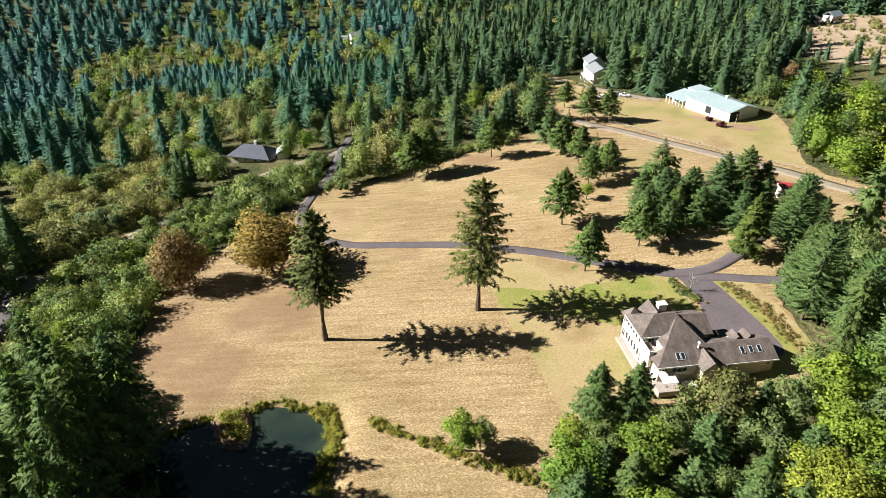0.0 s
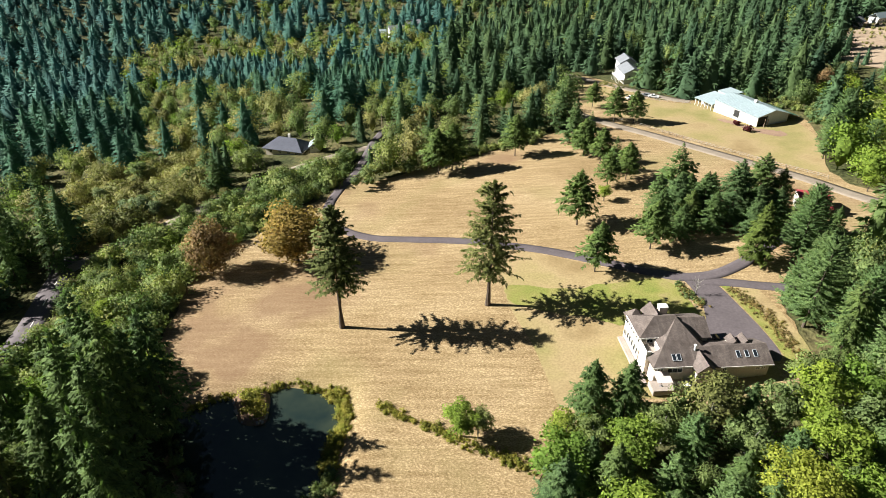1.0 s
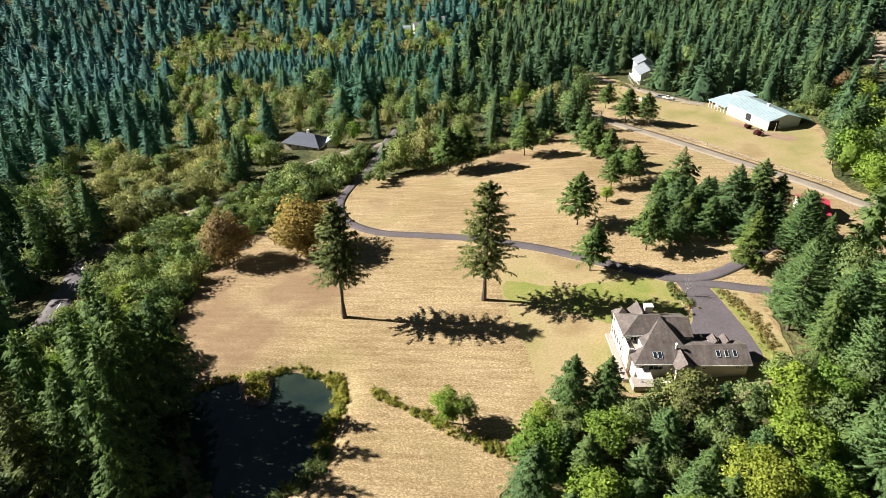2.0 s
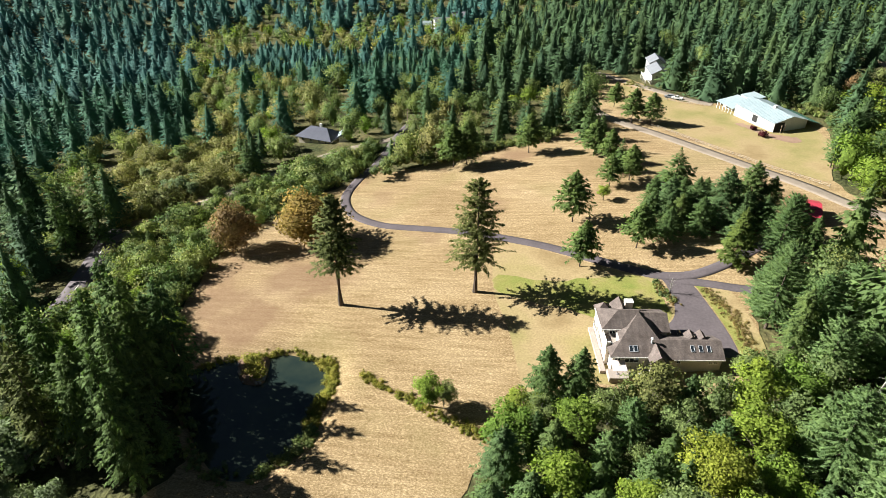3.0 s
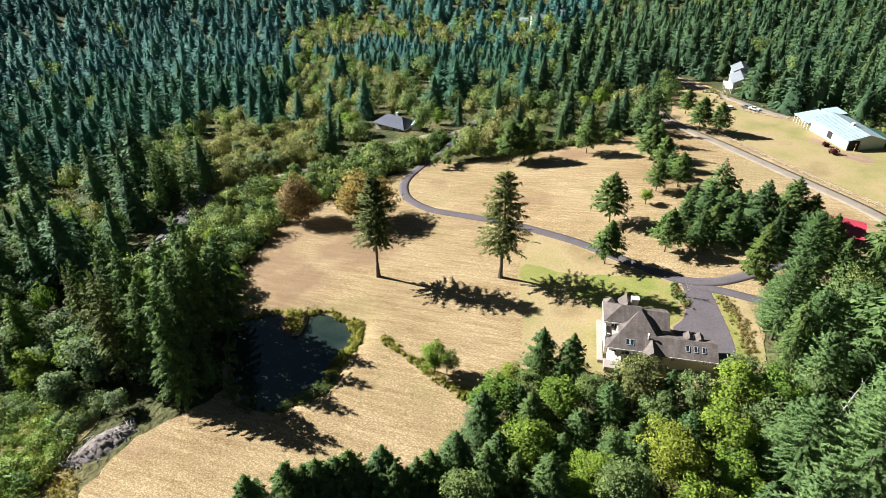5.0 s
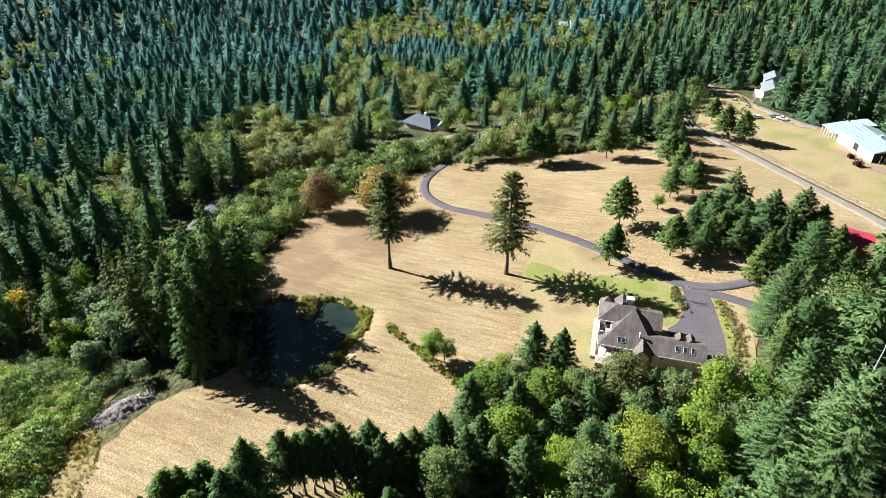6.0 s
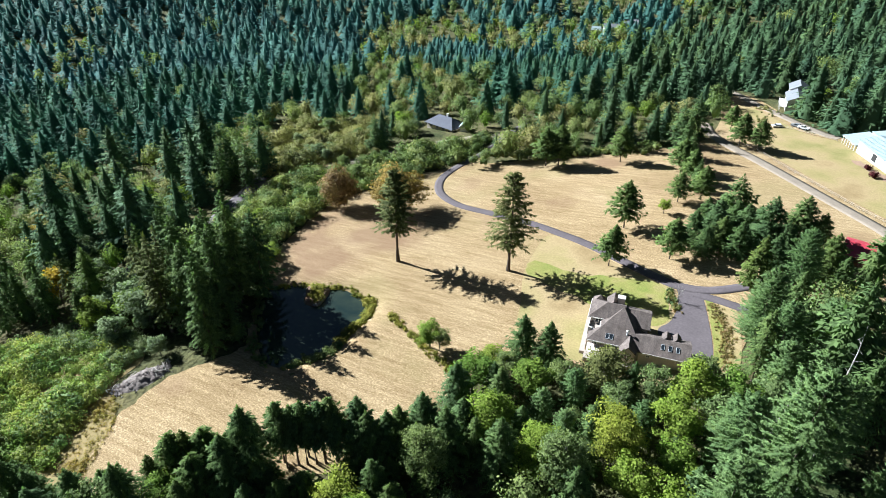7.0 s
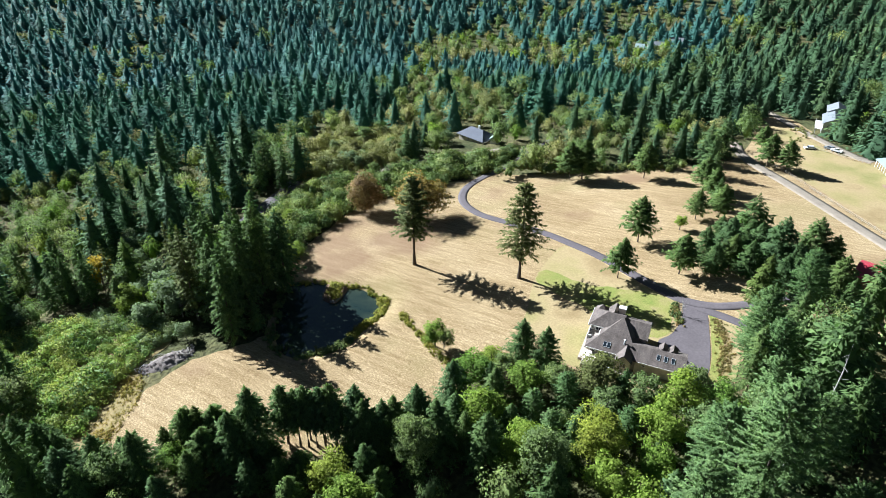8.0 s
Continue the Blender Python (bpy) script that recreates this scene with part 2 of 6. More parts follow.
GLASS, gn, gl, gb = shader("window_glass", 0.06, 0, 0.8)
gb.inputs["Base Color"].default_value = (0.018, 0.024, 0.03, 1)
WATER, wn, wl, wb = shader("pond_water", 0.04, 0, 0.8)
wb.inputs["IOR"].default_value = 1.33
wl.new(ramp(wn, wl, noise_of(wn, wl, 0.07, 4), [(0.35, (0.010, 0.020, 0.020)), (0.65, (0.048, 0.060, 0.038))]), wb.inputs["Base Color"])
bump(wn, wl, wb, noise_of(wn, wl, 1.6, 3), 0.06, 0.03)

# ---- lie of the land ----
LAND_BASE = -17.42
LAND = [-2.3, -0.8, 0.0, 3.1, -3.8, 1.3, 4.2, 1.7, -1.1, 3.4, 1.2, -1.8, -0.7, -1.5, -2.6, -0.1, -2.5, 2.6, 2.1, 2.8, -2.1, -1.9, 2.3, -4.9, -4.3, -5.0, -3.4, -15.6, -17.5, 5.1, -0.4, 8.6, -3.6, 6.5, 4.3, 5.8, -21.8, 17.1, 15.7, 15.4, 19.7]
CENTRES = [(x, y, 60.0) for x in (-120, -60, 0, 60, 120) for y in (0, 60, 120, 180, 240)]
CENTRES += [(x, y, 170.0) for x in (-300, -100, 100, 300) for y in (-50, 150, 350, 550)]
WATER_Z = -1.9
POND = [(-48.1, 69.4), (-49.2, 73.0), (-44.4, 76.7), (-40.0, 78.8), (-35.0, 80.4), (-30.9, 82.2), (-25.7, 81.5), (-21.4, 79.8), (-19.7, 75.0), (-20.3, 70.5), (-19.3, 65.8), (-20.4, 58.8),
        (-23.1, 55.2), (-25.4, 51.8), (-29.2, 50.6), (-34.3, 53.2), (-40.5, 59.2), (-44.9, 64.4)]


def smooth(points, steps=5, closed=True):
    """A Catmull-Rom curve through points."""
    p = np.array(points, float)
    n = len(p)
    out = []
    for i in range(n if closed else n - 1):
        a, b, c, d = (p[(i + k) % n] if closed else p[min(max(i + k, 0), n - 1)] for k in (-1, 0, 1, 2))
        for s in np.arange(steps) / steps:
            out.append(0.5 * (2 * b + (c - a) * s + (2 * a - 5 * b + 4 * c - d) * s * s + (3 * b - a - 3 * c + d) * s ** 3))
    if not closed:
        out.append(p[-1])
    return np.array(out)


def inside(x, y, poly):
    x, y = np.atleast_1d(np.asarray(x, float)), np.atleast_1d(np.asarray(y, float))
    hit = np.zeros(x.shape, bool)
    p = np.asarray(poly, float)
    for (x0, y0), (x1, y1) in zip(p, np.roll(p, -1, 0)):
        if y0 != y1:
            hit ^= ((y0 > y) != (y1 > y)) & (x < (x1 - x0) * (y - y0) / (y1 - y0) + x0)
    return hit


def off_line(x, y, line, closed=False):
    """Distance from points to a line."""
    x, y = np.atleast_1d(np.asarray(x, float)), np.atleast_1d(np.asarray(y, float))
    best = np.full(x.shape, 1e9)
    p = np.asarray(line, float)
    ends = np.roll(p, -1, 0) if closed else p[1:]
    for (x0, y0), (x1, y1) in zip(p, ends):
        dx, dy = x1 - x0, y1 - y0
        s = np.clip(((x - x0) * dx + (y - y0) * dy) / max(dx * dx + dy * dy, 1e-9), 0, 1)
        best = np.minimum(best, np.hypot(x - x0 - s * dx, y - y0 - s * dy))
    return best


POND_EDGE = smooth(POND, 5)


def land(x, y):
    x, y = np.atleast_1d(np.asarray(x, float)), np.atleast_1d(np.asarray(y, float))
    z = np.full(x.shape, LAND_BASE)
    for (cx, cy, s), a in zip(CENTRES, LAND):
        z += a * np.exp(-((x - cx) ** 2 + (y - cy) ** 2) / (2 * s * s))
    near = (np.abs(x + 34) < 40) & (np.abs(y - 64) < 40)
    if near.any():
        d = off_line(x[near], y[near], POND_EDGE, True) * np.where(inside(x[near], y[near], POND_EDGE), -1, 1)
        k = np.clip((d + 3.0) / 9.0, 0, 1)
        k = k * k * (3 - 2 * k)
        z[near] = np.where(d < 6, (WATER_Z - 1.1) * (1 - k) + z[near] * k, z[near])
    return z


def ground_at(x, y):
    return float(land(x, y)[0])


# ---- mesh helpers ----
def quad_mesh(name, verts, faces, material, tint=None, normals=None):
    """A mesh from arrays of corners and of faces with equal corner counts."""
    verts, faces = np.asarray(verts, np.float32), np.asarray(faces, np.int32)
    k = faces.shape[1]
    me = bpy.data.meshes.new(name)
    me.vertices.add(len(verts))
    me.vertices.foreach_set("co", verts.ravel())
    me.loops.add(faces.size)
    me.loops.foreach_set("vertex_index", faces.ravel())
    me.polygons.add(len(faces))
    me.polygons.foreach_set("loop_start", np.arange(0, faces.size, k, dtype=np.int32))
    me.update(calc_edges=True)
    me.materials.append(material)
    if tint is not None:
        a = me.attributes.new("tint", "FLOAT", "POINT")
        a.data.foreach_set("value", np.asarray(tint, np.float32))
    if normals is not None:
        a = me.attributes.new("custom_normal", "FLOAT_VECTOR", "POINT")
        a.data.foreach_set("vector", np.asarray(normals, np.float32).ravel())
    return me


def crown_normals(v, f, cone=True, own=0.6, up=0.47):
    """Faces turned outwards, and normals that lean towards a rounded crown; up bends a fir's towards the sky, so its
    shaded side draws lighter.
    """
    q = v[f]
    n = np.cross(q[:, 2] - q[:, 0], q[:, 3] - q[:, 1])
    n /= np.linalg.norm(n, axis=1, keepdims=True) + 1e-9
    c = q.mean(1)
    top = v[:, 2].max()
    if cone:
        out = c * np.array([1, 1, 0])
        out /= np.linalg.norm(out, axis=1, keepdims=True) + 1e-6
        out = out * math.sqrt(1 - up * up) + np.array([0, 0, up])
    else:
        out = c - np.array([0, 0, top * 0.42])
        out /= np.linalg.norm(out, axis=1, keepdims=True) + 1e-6
    turn = (n * out).sum(1) < 0
    f = np.where(turn[:, None], f[:, ::-1], f)
    n = np.where(turn[:, None], -n, n) * own + out
    n /= np.linalg.norm(n, axis=1, keepdims=True)
    nv = np.zeros_like(v)
    nv[f] = n[:, None]
    return f, nv


def crown_mesh(name, v, f, material, cone, own):
    f, n = crown_normals(v, f, cone, own, 0.62)
    return quad_mesh(name, v, f, material, normals=n)


def child(ob, parent, label=""):
    ob.parent = parent
    if label:
        ob["label"] = label
    return ob


def part(name, bm, material, parent, label=""):
    """Links a bmesh as one mesh object under a thing or under a part."""
    me = bpy.data.meshes.new(name)
    bm.to_mesh(me)
    bm.free()
    me.materials.append(material)
    return child(new(name, me), parent, label)


def shared(name, mesh, parent, m=None, label=""):
    ob = child(new(name, mesh), parent, label)
    if m is not None:
        ob.matrix_basis = m
    return ob


def empty(name, m, label, category, group="", kind=""):
    ob = new(name)
    ob.empty_display_size = 0.5
    ob.matrix_basis = m
    return tagged(ob, label, category, group, kind)


def box_bm(x0, y0, z0, x1, y1, z1, bevel=0.0, bm=None):
    bm = bm or bmesh.new()
    r = bmesh.ops.create_cube(bm, size=1.0, matrix=Matrix.Translation(((x0 + x1) / 2, (y0 + y1) / 2, (z0 + z1) / 2)) @ Matrix.Diagonal((x1 - x0, y1 - y0, z1 - z0, 1)))
    if bevel:
        edges = list({e for v in r["verts"] for e in v.link_edges})
        bmesh.ops.bevel(bm, geom=edges, offset=bevel, segments=1, affect="EDGES")
    return bm


def slab_bm(top, thick, bm=None):
    """A sloping slab under a planar outline of 3D points, thickened downwards."""
    bm = bm or bmesh.new()
    up = [bm.verts.new(p) for p in top]
    low = [bm.verts.new((p[0], p[1], p[2] - thick)) for p in top]
    bm.faces.new(up)
    bm.faces.new(low[::-1])
    for i in range(len(top)):
        j = (i + 1) % len(top)
        bm.faces.new((up[j], up[i], low[i], low[j]))
    bmesh.ops.recalc_face_normals(bm, faces=bm.faces)
    return bm


def sheet(name, outline, lift, step, material, holes=(), thick=0.0):
    """A ground sheet that follows the land inside an outline."""
    o = np.asarray(outline, float)
    x0, y0 = o.min(0)
    x1, y1 = o.max(0)
    gx, gy = np.meshgrid(np.arange(x0, x1, step), np.arange(y0, y1, step))
    gx, gy = gx.ravel() + np.random.uniform(-0.2, 0.2, gx.size) * step, gy.ravel() + np.random.uniform(-0.2, 0.2, gy.size) * step
    keep = inside(gx, gy, o) & (off_line(gx, gy, o, True) > step * 0.35)
    for h in holes:
        keep &= ~(inside(gx, gy, h) | (off_line(gx, gy, h, True) < step * 0.35))
    pts = [Vector(p) for p in o] + [Vector(p) for h in holes for p in h] + [Vector(p) for p in zip(gx[keep], gy[keep])]
    edges, base = [], 0
    for loop in (o, *holes):
        edges += [(base + i, base + (i + 1) % len(loop)) for i in range(len(loop))]
        base += len(loop)
    v, _, f, *_ = geometry.delaunay_2d_cdt(pts, edges, [], 0, 0.001)
    v = np.array([tuple(p) for p in v])
    f = np.array([t for t in f if len(t) == 3])
    c = v[f].mean(1)
    ok = inside(c[:, 0], c[:, 1], o)
    for h in holes:
        ok &= ~inside(c[:, 0], c[:, 1], h)
    f = f[ok]
    return tagged(new(name, quad_mesh(name, np.c_[v, land(v[:, 0], v[:, 1]) + lift], f, material)), kind="structure")


def ribbon(name, line, width, lift, material, steps=6):
    """A road laid along a line on the land, with a thickness at its edges."""
    p = smooth(line, steps, False)
    d = np.gradient(p, axis=0)
    d /= np.linalg.norm(d, axis=1)[:, None]
    side = np.c_[-d[:, 1], d[:, 0]]
    cols = []
    for k, dz in ((-0.5, -0.15), (-0.5, 0.0), (-0.2, 0.03), (0.2, 0.03), (0.5, 0.0), (0.5, -0.15)):
        q = p + side * (k * width)
        cols.append(np.c_[q, land(p[:, 0], p[:, 1]) * 0.5 + land(q[:, 0], q[:, 1]) * 0.5 + lift + dz])
    v = np.stack(cols, 1)
    n, k = v.shape[:2]
    idx = np.arange(n * k).reshape(n, k)
    f = np.stack([idx[:-1, :-1], idx[:-1, 1:], idx[1:, 1:], idx[1:, :-1]], -1).reshape(-1, 4)
    return tagged(new(name, quad_mesh(name, v.reshape(-1, 3), f, material)), kind="structure")


# ---- ground ----
MEADOW = [(-51.7, 165.8), (-44.5, 174.0), (-43.0, 186.0), (-37.5, 193.0), (-34.5, 184.5), (-22.4, 189.9), (-9.4, 200.0), (4.9, 206.0), (25.9, 219.0), (40.3, 232.0), (45.8, 259.5), (43.6, 308.1),
          (55.4, 319.6), (70.8, 284.0), (79.8, 263.0), (92.8, 262.0), (108.0, 256.0), (124.0, 238.0), (124.0, 216.0), (115.0, 197.7), (110.0, 175.0), (113.0, 160.0), (130.0, 146.0), (135.0, 130.0),
          (112.0, 117.0), (90.0, 121.0), (76.0, 117.0), (70.0, 108.0), (69.5, 99.6), (68.5, 88.0), (62.0, 82.0), (54.0, 78.5), (44.0, 78.0), (36.0, 78.5), (30.0, 78.5), (24.5, 75.5), (20.5, 69.3), (16.5, 63.0),
          (13.5, 55.0), (9.0, 44.0), (5.0, 33.0), (-10.0, 20.0), (-24.0, 10.0), (-36.0, 4.0), (-42.0, 9.8), (-46.1, 17.9), (-47.8, 26.4), (-47.5, 34.2), (-44.5, 41.0), (-40.5, 46.5), (-38.5, 52.0), (-43.5, 58.5),
          (-49.0, 66.5), (-54.0, 75.9), (-61.9, 88.5), (-64.8, 103.6), (-67.3, 115.1), (-68.3, 130.8), (-60.0, 146.0), (-54.1, 154.7), (-54.6, 161.3)]
DRIVE = [(-37.0, 244.0), (-38.6, 228.0), (-38.8, 215.9), (-39.1, 195.1), (-41.8, 179.0), (-42.4, 166.0), (-40.0, 156.6), (-34.4, 148.4), (-24.3, 142.3), (-11.6, 140.2), (2.4, 137.9), (13.4, 134.3), (23.7, 130.3), (37.8, 123.0), (45.2, 119.3), (51.7, 116.7), (59.5, 117.3), (68.1, 122.6), (78.0, 131.0), (90.0, 138.0)]
MEADOW_EDGE = smooth(MEADOW, 4)
rng = np.random.default_rng(7)
MEADOW_EDGE = MEADOW_EDGE + rng.normal(0, 0.45, MEADOW_EDGE.shape)


def axis(lo, hi, fine_lo, fine_hi, step):
    a = [fine_lo]
    s = step
    while a[-1] > lo:
        s *= 1.12
        a.append(a[-1] - s)
    b = [fine_hi]
    s = step
    while b[-1] < hi:
        s *= 1.12
        b.append(b[-1] + s)
    return np.array(a[::-1] + list(np.arange(fine_lo + step, fine_hi - step / 2, step)) + b)


gx, gy = axis(-4000, 4000, -160, 140, 3.0), axis(-1500, 4500, 0, 260, 3.0)
GX, GY = np.meshgrid(gx, gy)
gi = np.arange(GX.size).reshape(GX.shape)
gf = np.stack([gi[:-1, :-1], gi[:-1, 1:], gi[1:, 1:], gi[1:, :-1]], -1).reshape(-1, 4)
GZ = land(GX.ravel(), GY.ravel())
GZ = np.where(inside(GX.ravel(), GY.ravel(), POND_EDGE), GZ - 0.5, GZ)
tagged(new("ground", quad_mesh("ground", np.c_[GX.ravel(), GY.ravel(), GZ], gf, FLOOR)), kind="structure")
sheet("meadow", MEADOW_EDGE, 0.10, 2.2, HAY, holes=[POND_EDGE])
tagged(new("pond_water", quad_mesh("pond_water", [(-34 + (x + 34) * 1.1, 64 + (y - 64) * 1.1, WATER_Z) for x, y in POND_EDGE], [list(range(len(POND_EDGE)))], WATER)), "still dark green pond water", "water", kind="structure")
ribbon("driveway", DRIVE, 3.3, 0.20, ASPHALT)
COURT = smooth([(51.4, 117.6), (56.6, 116.5), (58.6, 112.3), (60.6, 105.0), (62.6, 96.8), (63.4, 90.2), (61.0, 88.6), (53.0, 93.0), (50.5, 97.0), (52.6, 101.2), (53.2, 107.3), (52.4, 112.8)], 5)
sheet("parking_court", COURT, 0.17, 1.5, ASPHALT)
ribbon("side_lane", [(56.0, 114.6), (61.6, 113.6), (68.0, 112.0), (76.0, 110.5)], 3.0, 0.19, ASPHALT)
LANE = [(40.0, 262.0), (44.1, 246.7), (54.3, 230.6), (67.4, 214.3), (86.9, 187.9), (100.3, 169.1), (110.0, 152.0), (124.0, 138.0)]
ribbon("gravel_lane", LANE, 5.0, 0.20, GRAVEL)
HOUSE_DRIVE = [(44.0, 332.0), (48.5, 322.0), (59.5, 300.4), (75.1, 276.0), (86.0, 262.0), (92.0, 258.0)]
ribbon("house_drive", HOUSE_DRIVE, 4.5, 0.20, GRAVEL)
PAVED = [(-97.0, 56.0), (-99.0, 66.0), (-99.8, 76.0), (-98.8, 86.0), (-99.0, 95.0), (-100.3, 103.0), (-103.0, 112.0), (-106.5, 122.0), (-109.0, 130.0), (-114.0, 140.0)]
TRACK_ON = [(-109.0, 130.0), (-106.0, 136.0), (-100.9, 142.5), (-92.0, 158.0), (-80.0, 178.0), (-66.0, 200.0), (-52.0, 214.0), (-39.5, 222.0)]
WEST_ROAD = PAVED[:-1] + TRACK_ON[1:]
ribbon("west_road", PAVED, 6.6, 0.18, ASPHALT)
ribbon("west_track", TRACK_ON, 5.0, 0.14, GRAVEL)
for k in range(9):
    a = smooth(PAVED, 10, False)[k * 10 + 2:k * 10 + 6]
    ribbon("road_marking", [tuple(q) for q in a], 0.22, 0.21, TRIM)
LAWN_EDGE = smooth([(13.0, 116.0), (27.0, 114.0), (39.0, 116.0), (48.0, 115.5), (50.0, 110.0), (52.3, 103.0), (50.0, 98.5), (44.0, 97.5), (38.0, 99.5), (30.0, 102.5), (20.0, 105.5), (13.0, 109.0)], 5)
sheet("lawn", LAWN_EDGE + rng.normal(0, 0.3, LAWN_EDGE.shape), 0.15, 1.8, LAWN)
def tan_lawn():
    m, n, l, b = shader("dry_lawn", 0.95, 0, 0.1)
    c = ramp(n, l, noise_of(n, l, 0.06, 4), [(0.3, (0.225, 0.16, 0.08)), (0.46, (0.31, 0.235, 0.125)), (0.58, (0.27, 0.22, 0.10)), (0.72, (0.20, 0.185, 0.07))])
    f = noise_of(n, l, 2.2, 5)
    l.new(mix(n, l, 1.0, c, ramp(n, l, f, [(0.3, (0.84, 0.83, 0.8)), (0.7, (1.14, 1.14, 1.14))]), "MULTIPLY"), b.inputs["Base Color"])
    bump(n, l, b, f, 0.5, 0.1)
    return m


TAN = tan_lawn()
sheet("dry_lawn", smooth([(11.5, 132.0), (11.0, 118.0), (12.5, 107.0), (16.5, 95.0), (19.0, 84.0), (21.5, 76.0), (28.0, 79.0), (35.0, 79.5), (45.0, 79.0), (55.0, 80.0), (61.0, 84.0), (60.0, 95.0), (50.0, 108.0), (51.0, 114.5), (43.0, 118.0), (34.0, 122.5), (22.0, 128.5)], 5), 0.13, 2.0, TAN)
VERGE = smooth([(57.2, 113.4), (61.0, 112.0), (63.2, 106.0), (65.2, 99.0), (65.8, 90.0), (64.0, 88.5), (63.6, 92.0), (62.8, 97.2), (60.9, 105.2), (58.9, 112.4)], 5)
sheet("verge", VERGE, 0.15, 1.4, LAWN)
TRACK = smooth([(61.5, 112.5), (66.0, 111.0), (68.3, 101.0), (69.0, 91.0), (66.6, 89.0), (65.9, 95.0), (64.5, 104.0)], 5)
sheet("earth_strip", TRACK, 0.17, 1.4, TAN)

# ---- trees ----
def conifer(height, radius, bare, branches, sprays, seed, droop=0.35, ragged=0.2, power=0.85, tip=0.04, round_top=0.0, longest=0.75, lift=-0.05, hang=0.42):
    """Corners and faces of a crown: boughs in whorls, each a row of narrow drooping sprays."""
    r = np.random.default_rng(seed)
    u = (np.arange(branches) + r.uniform(0, 1, branches)) / branches
    u = 1 - (1 - u) ** 0.9
    az = np.arange(branches) * 2.399 + r.normal(0, 0.35, branches)
    prof = (1 - u) ** power * (1 - round_top) + round_top * np.sqrt(np.clip(1 - (u * 1.6 - 0.6) ** 2, 0, 1))
    prof *= np.clip(0.55 + u * 4, 0, 1)
    length = radius * (prof + tip) * np.clip(r.normal(1, ragged, branches), 0.35, 1.5)
    z0 = height * (bare + (1 - bare) * u * 0.985)
    rise = lift + 0.70 * u ** 1.5 + r.normal(0, 0.08, branches)
    out = np.c_[np.cos(az), np.sin(az)]
    side = np.c_[-np.sin(az), np.cos(az)]
    vs, fs = [], []
    step = np.linspace(0.22, 1.0, sprays)
    for k, s in enumerate(step):
        for sign in ((1, -1) if k < sprays - 1 else (0,)):
            ang = sign * r.uniform(0.6, 1.05, branches)
            l = np.minimum(length * (0.46 - 0.22 * s), longest) * r.uniform(0.7, 1.3, branches) + 0.14
            w = l * r.uniform(0.13, 0.23, branches)
            d = out * np.cos(ang)[:, None] + side * np.sin(ang)[:, None]
            n = np.c_[-d[:, 1], d[:, 0]]
            base = out * (length * s * (0.86 if sign == 0 else 1))[:, None]
            zb = z0 + length * s * rise - droop * length * s * s
            fall = -l * (hang + droop * s * 0.5) + r.normal(0, 0.30, branches) * l
            lean = r.normal(0, 0.7, branches) * w
            a = np.c_[base - d * (l * 0.25)[:, None], zb]
            b = np.c_[base + d * (l * 0.4)[:, None] + n * w[:, None], zb + fall * 0.5 + lean]
            c = np.c_[base + d * l[:, None], zb + fall]
            e = np.c_[base + d * (l * 0.4)[:, None] - n * w[:, None], zb + fall * 0.5 - lean]
            vs.append(np.stack([a, b, c, e], 1).reshape(-1, 3))
    # the leader: a tuft of upright shoots at the very top
    for k in range(14):
        a, z, l = k * 2.4, height * (0.955 + 0.04 * k / 14), height * 0.03
        o = np.array([math.cos(a), math.sin(a), 0.0])
        t = np.array([-o[1], o[0], 0.0])
        b = np.array([0, 0, z])
        up = np.array([0, 0, 1.0])
        vs.append(np.array([b, b + o * l * 0.35 + t * l * 0.15 + up * l * 0.5, b + o * l * 0.45 + up * l * 1.3, b + o * l * 0.35 - t * l * 0.15 + up * l * 0.5]))
    v = np.concatenate(vs)
    return v, np.arange(len(v)).reshape(-1, 4)


def leaves_on(centres, sizes, per, leaf, r, squash=0.85):
    """Leaf blades over clumps."""
    n = len(centres)
    d = r.normal(0, 1, (n, per, 3))
    d[..., 2] = np.abs(d[..., 2]) * np.where(r.uniform(0, 1, (n, per)) < 0.72, 1, -1)
    d /= np.linalg.norm(d, axis=-1, keepdims=True)
    p = centres[:, None] + d * (sizes[:, None] * r.uniform(0.55, 1.08, (n, per)))[..., None] * np.array([1, 1, squash])
    nrm = d + r.normal(0, 0.55, d.shape)
    nrm /= np.linalg.norm(nrm, axis=-1, keepdims=True)
    t = np.cross(nrm, r.normal(0, 1, d.shape))
    t /= np.linalg.norm(t, axis=-1, keepdims=True) + 1e-9
    b = np.cross(nrm, t)
    l = (leaf * r.uniform(0.6, 1.3, (n, per)))[..., None]
    v = np.stack([p - t * l, p + b * l * 0.62, p + t * l, p - b * l * 0.62], 2).reshape(-1, 3)
    return v, np.arange(len(v)).reshape(-1, 4)


def broadleaf(height, radius, clumps, per, leaf, seed, low=0.25, size=0.36):
    """Corners and faces of a leafy crown with gaps between its clumps."""
    r = np.random.default_rng(seed)
    d = r.normal(0, 1, (clumps, 3))
    d /= np.linalg.norm(d, axis=1, keepdims=True)
    k = r.uniform(0.35, 0.92, clumps) ** 0.6
    mid, half = height * (1 + low) / 2, height * (1 - low) / 2
    c = d * k[:, None] * np.array([radius, radius, half]) * np.clip(r.normal(0.85, 0.14, clumps), 0.5, 1.15)[:, None]
    c[:, :2] *= (1.0 - 0.35 * np.clip(c[:, 2:] / half, 0, 1))
    c[:, 2] += mid
    sizes = radius * size * r.uniform(0.6, 1.3, clumps)
    return leaves_on(c, sizes, per, leaf, r), c


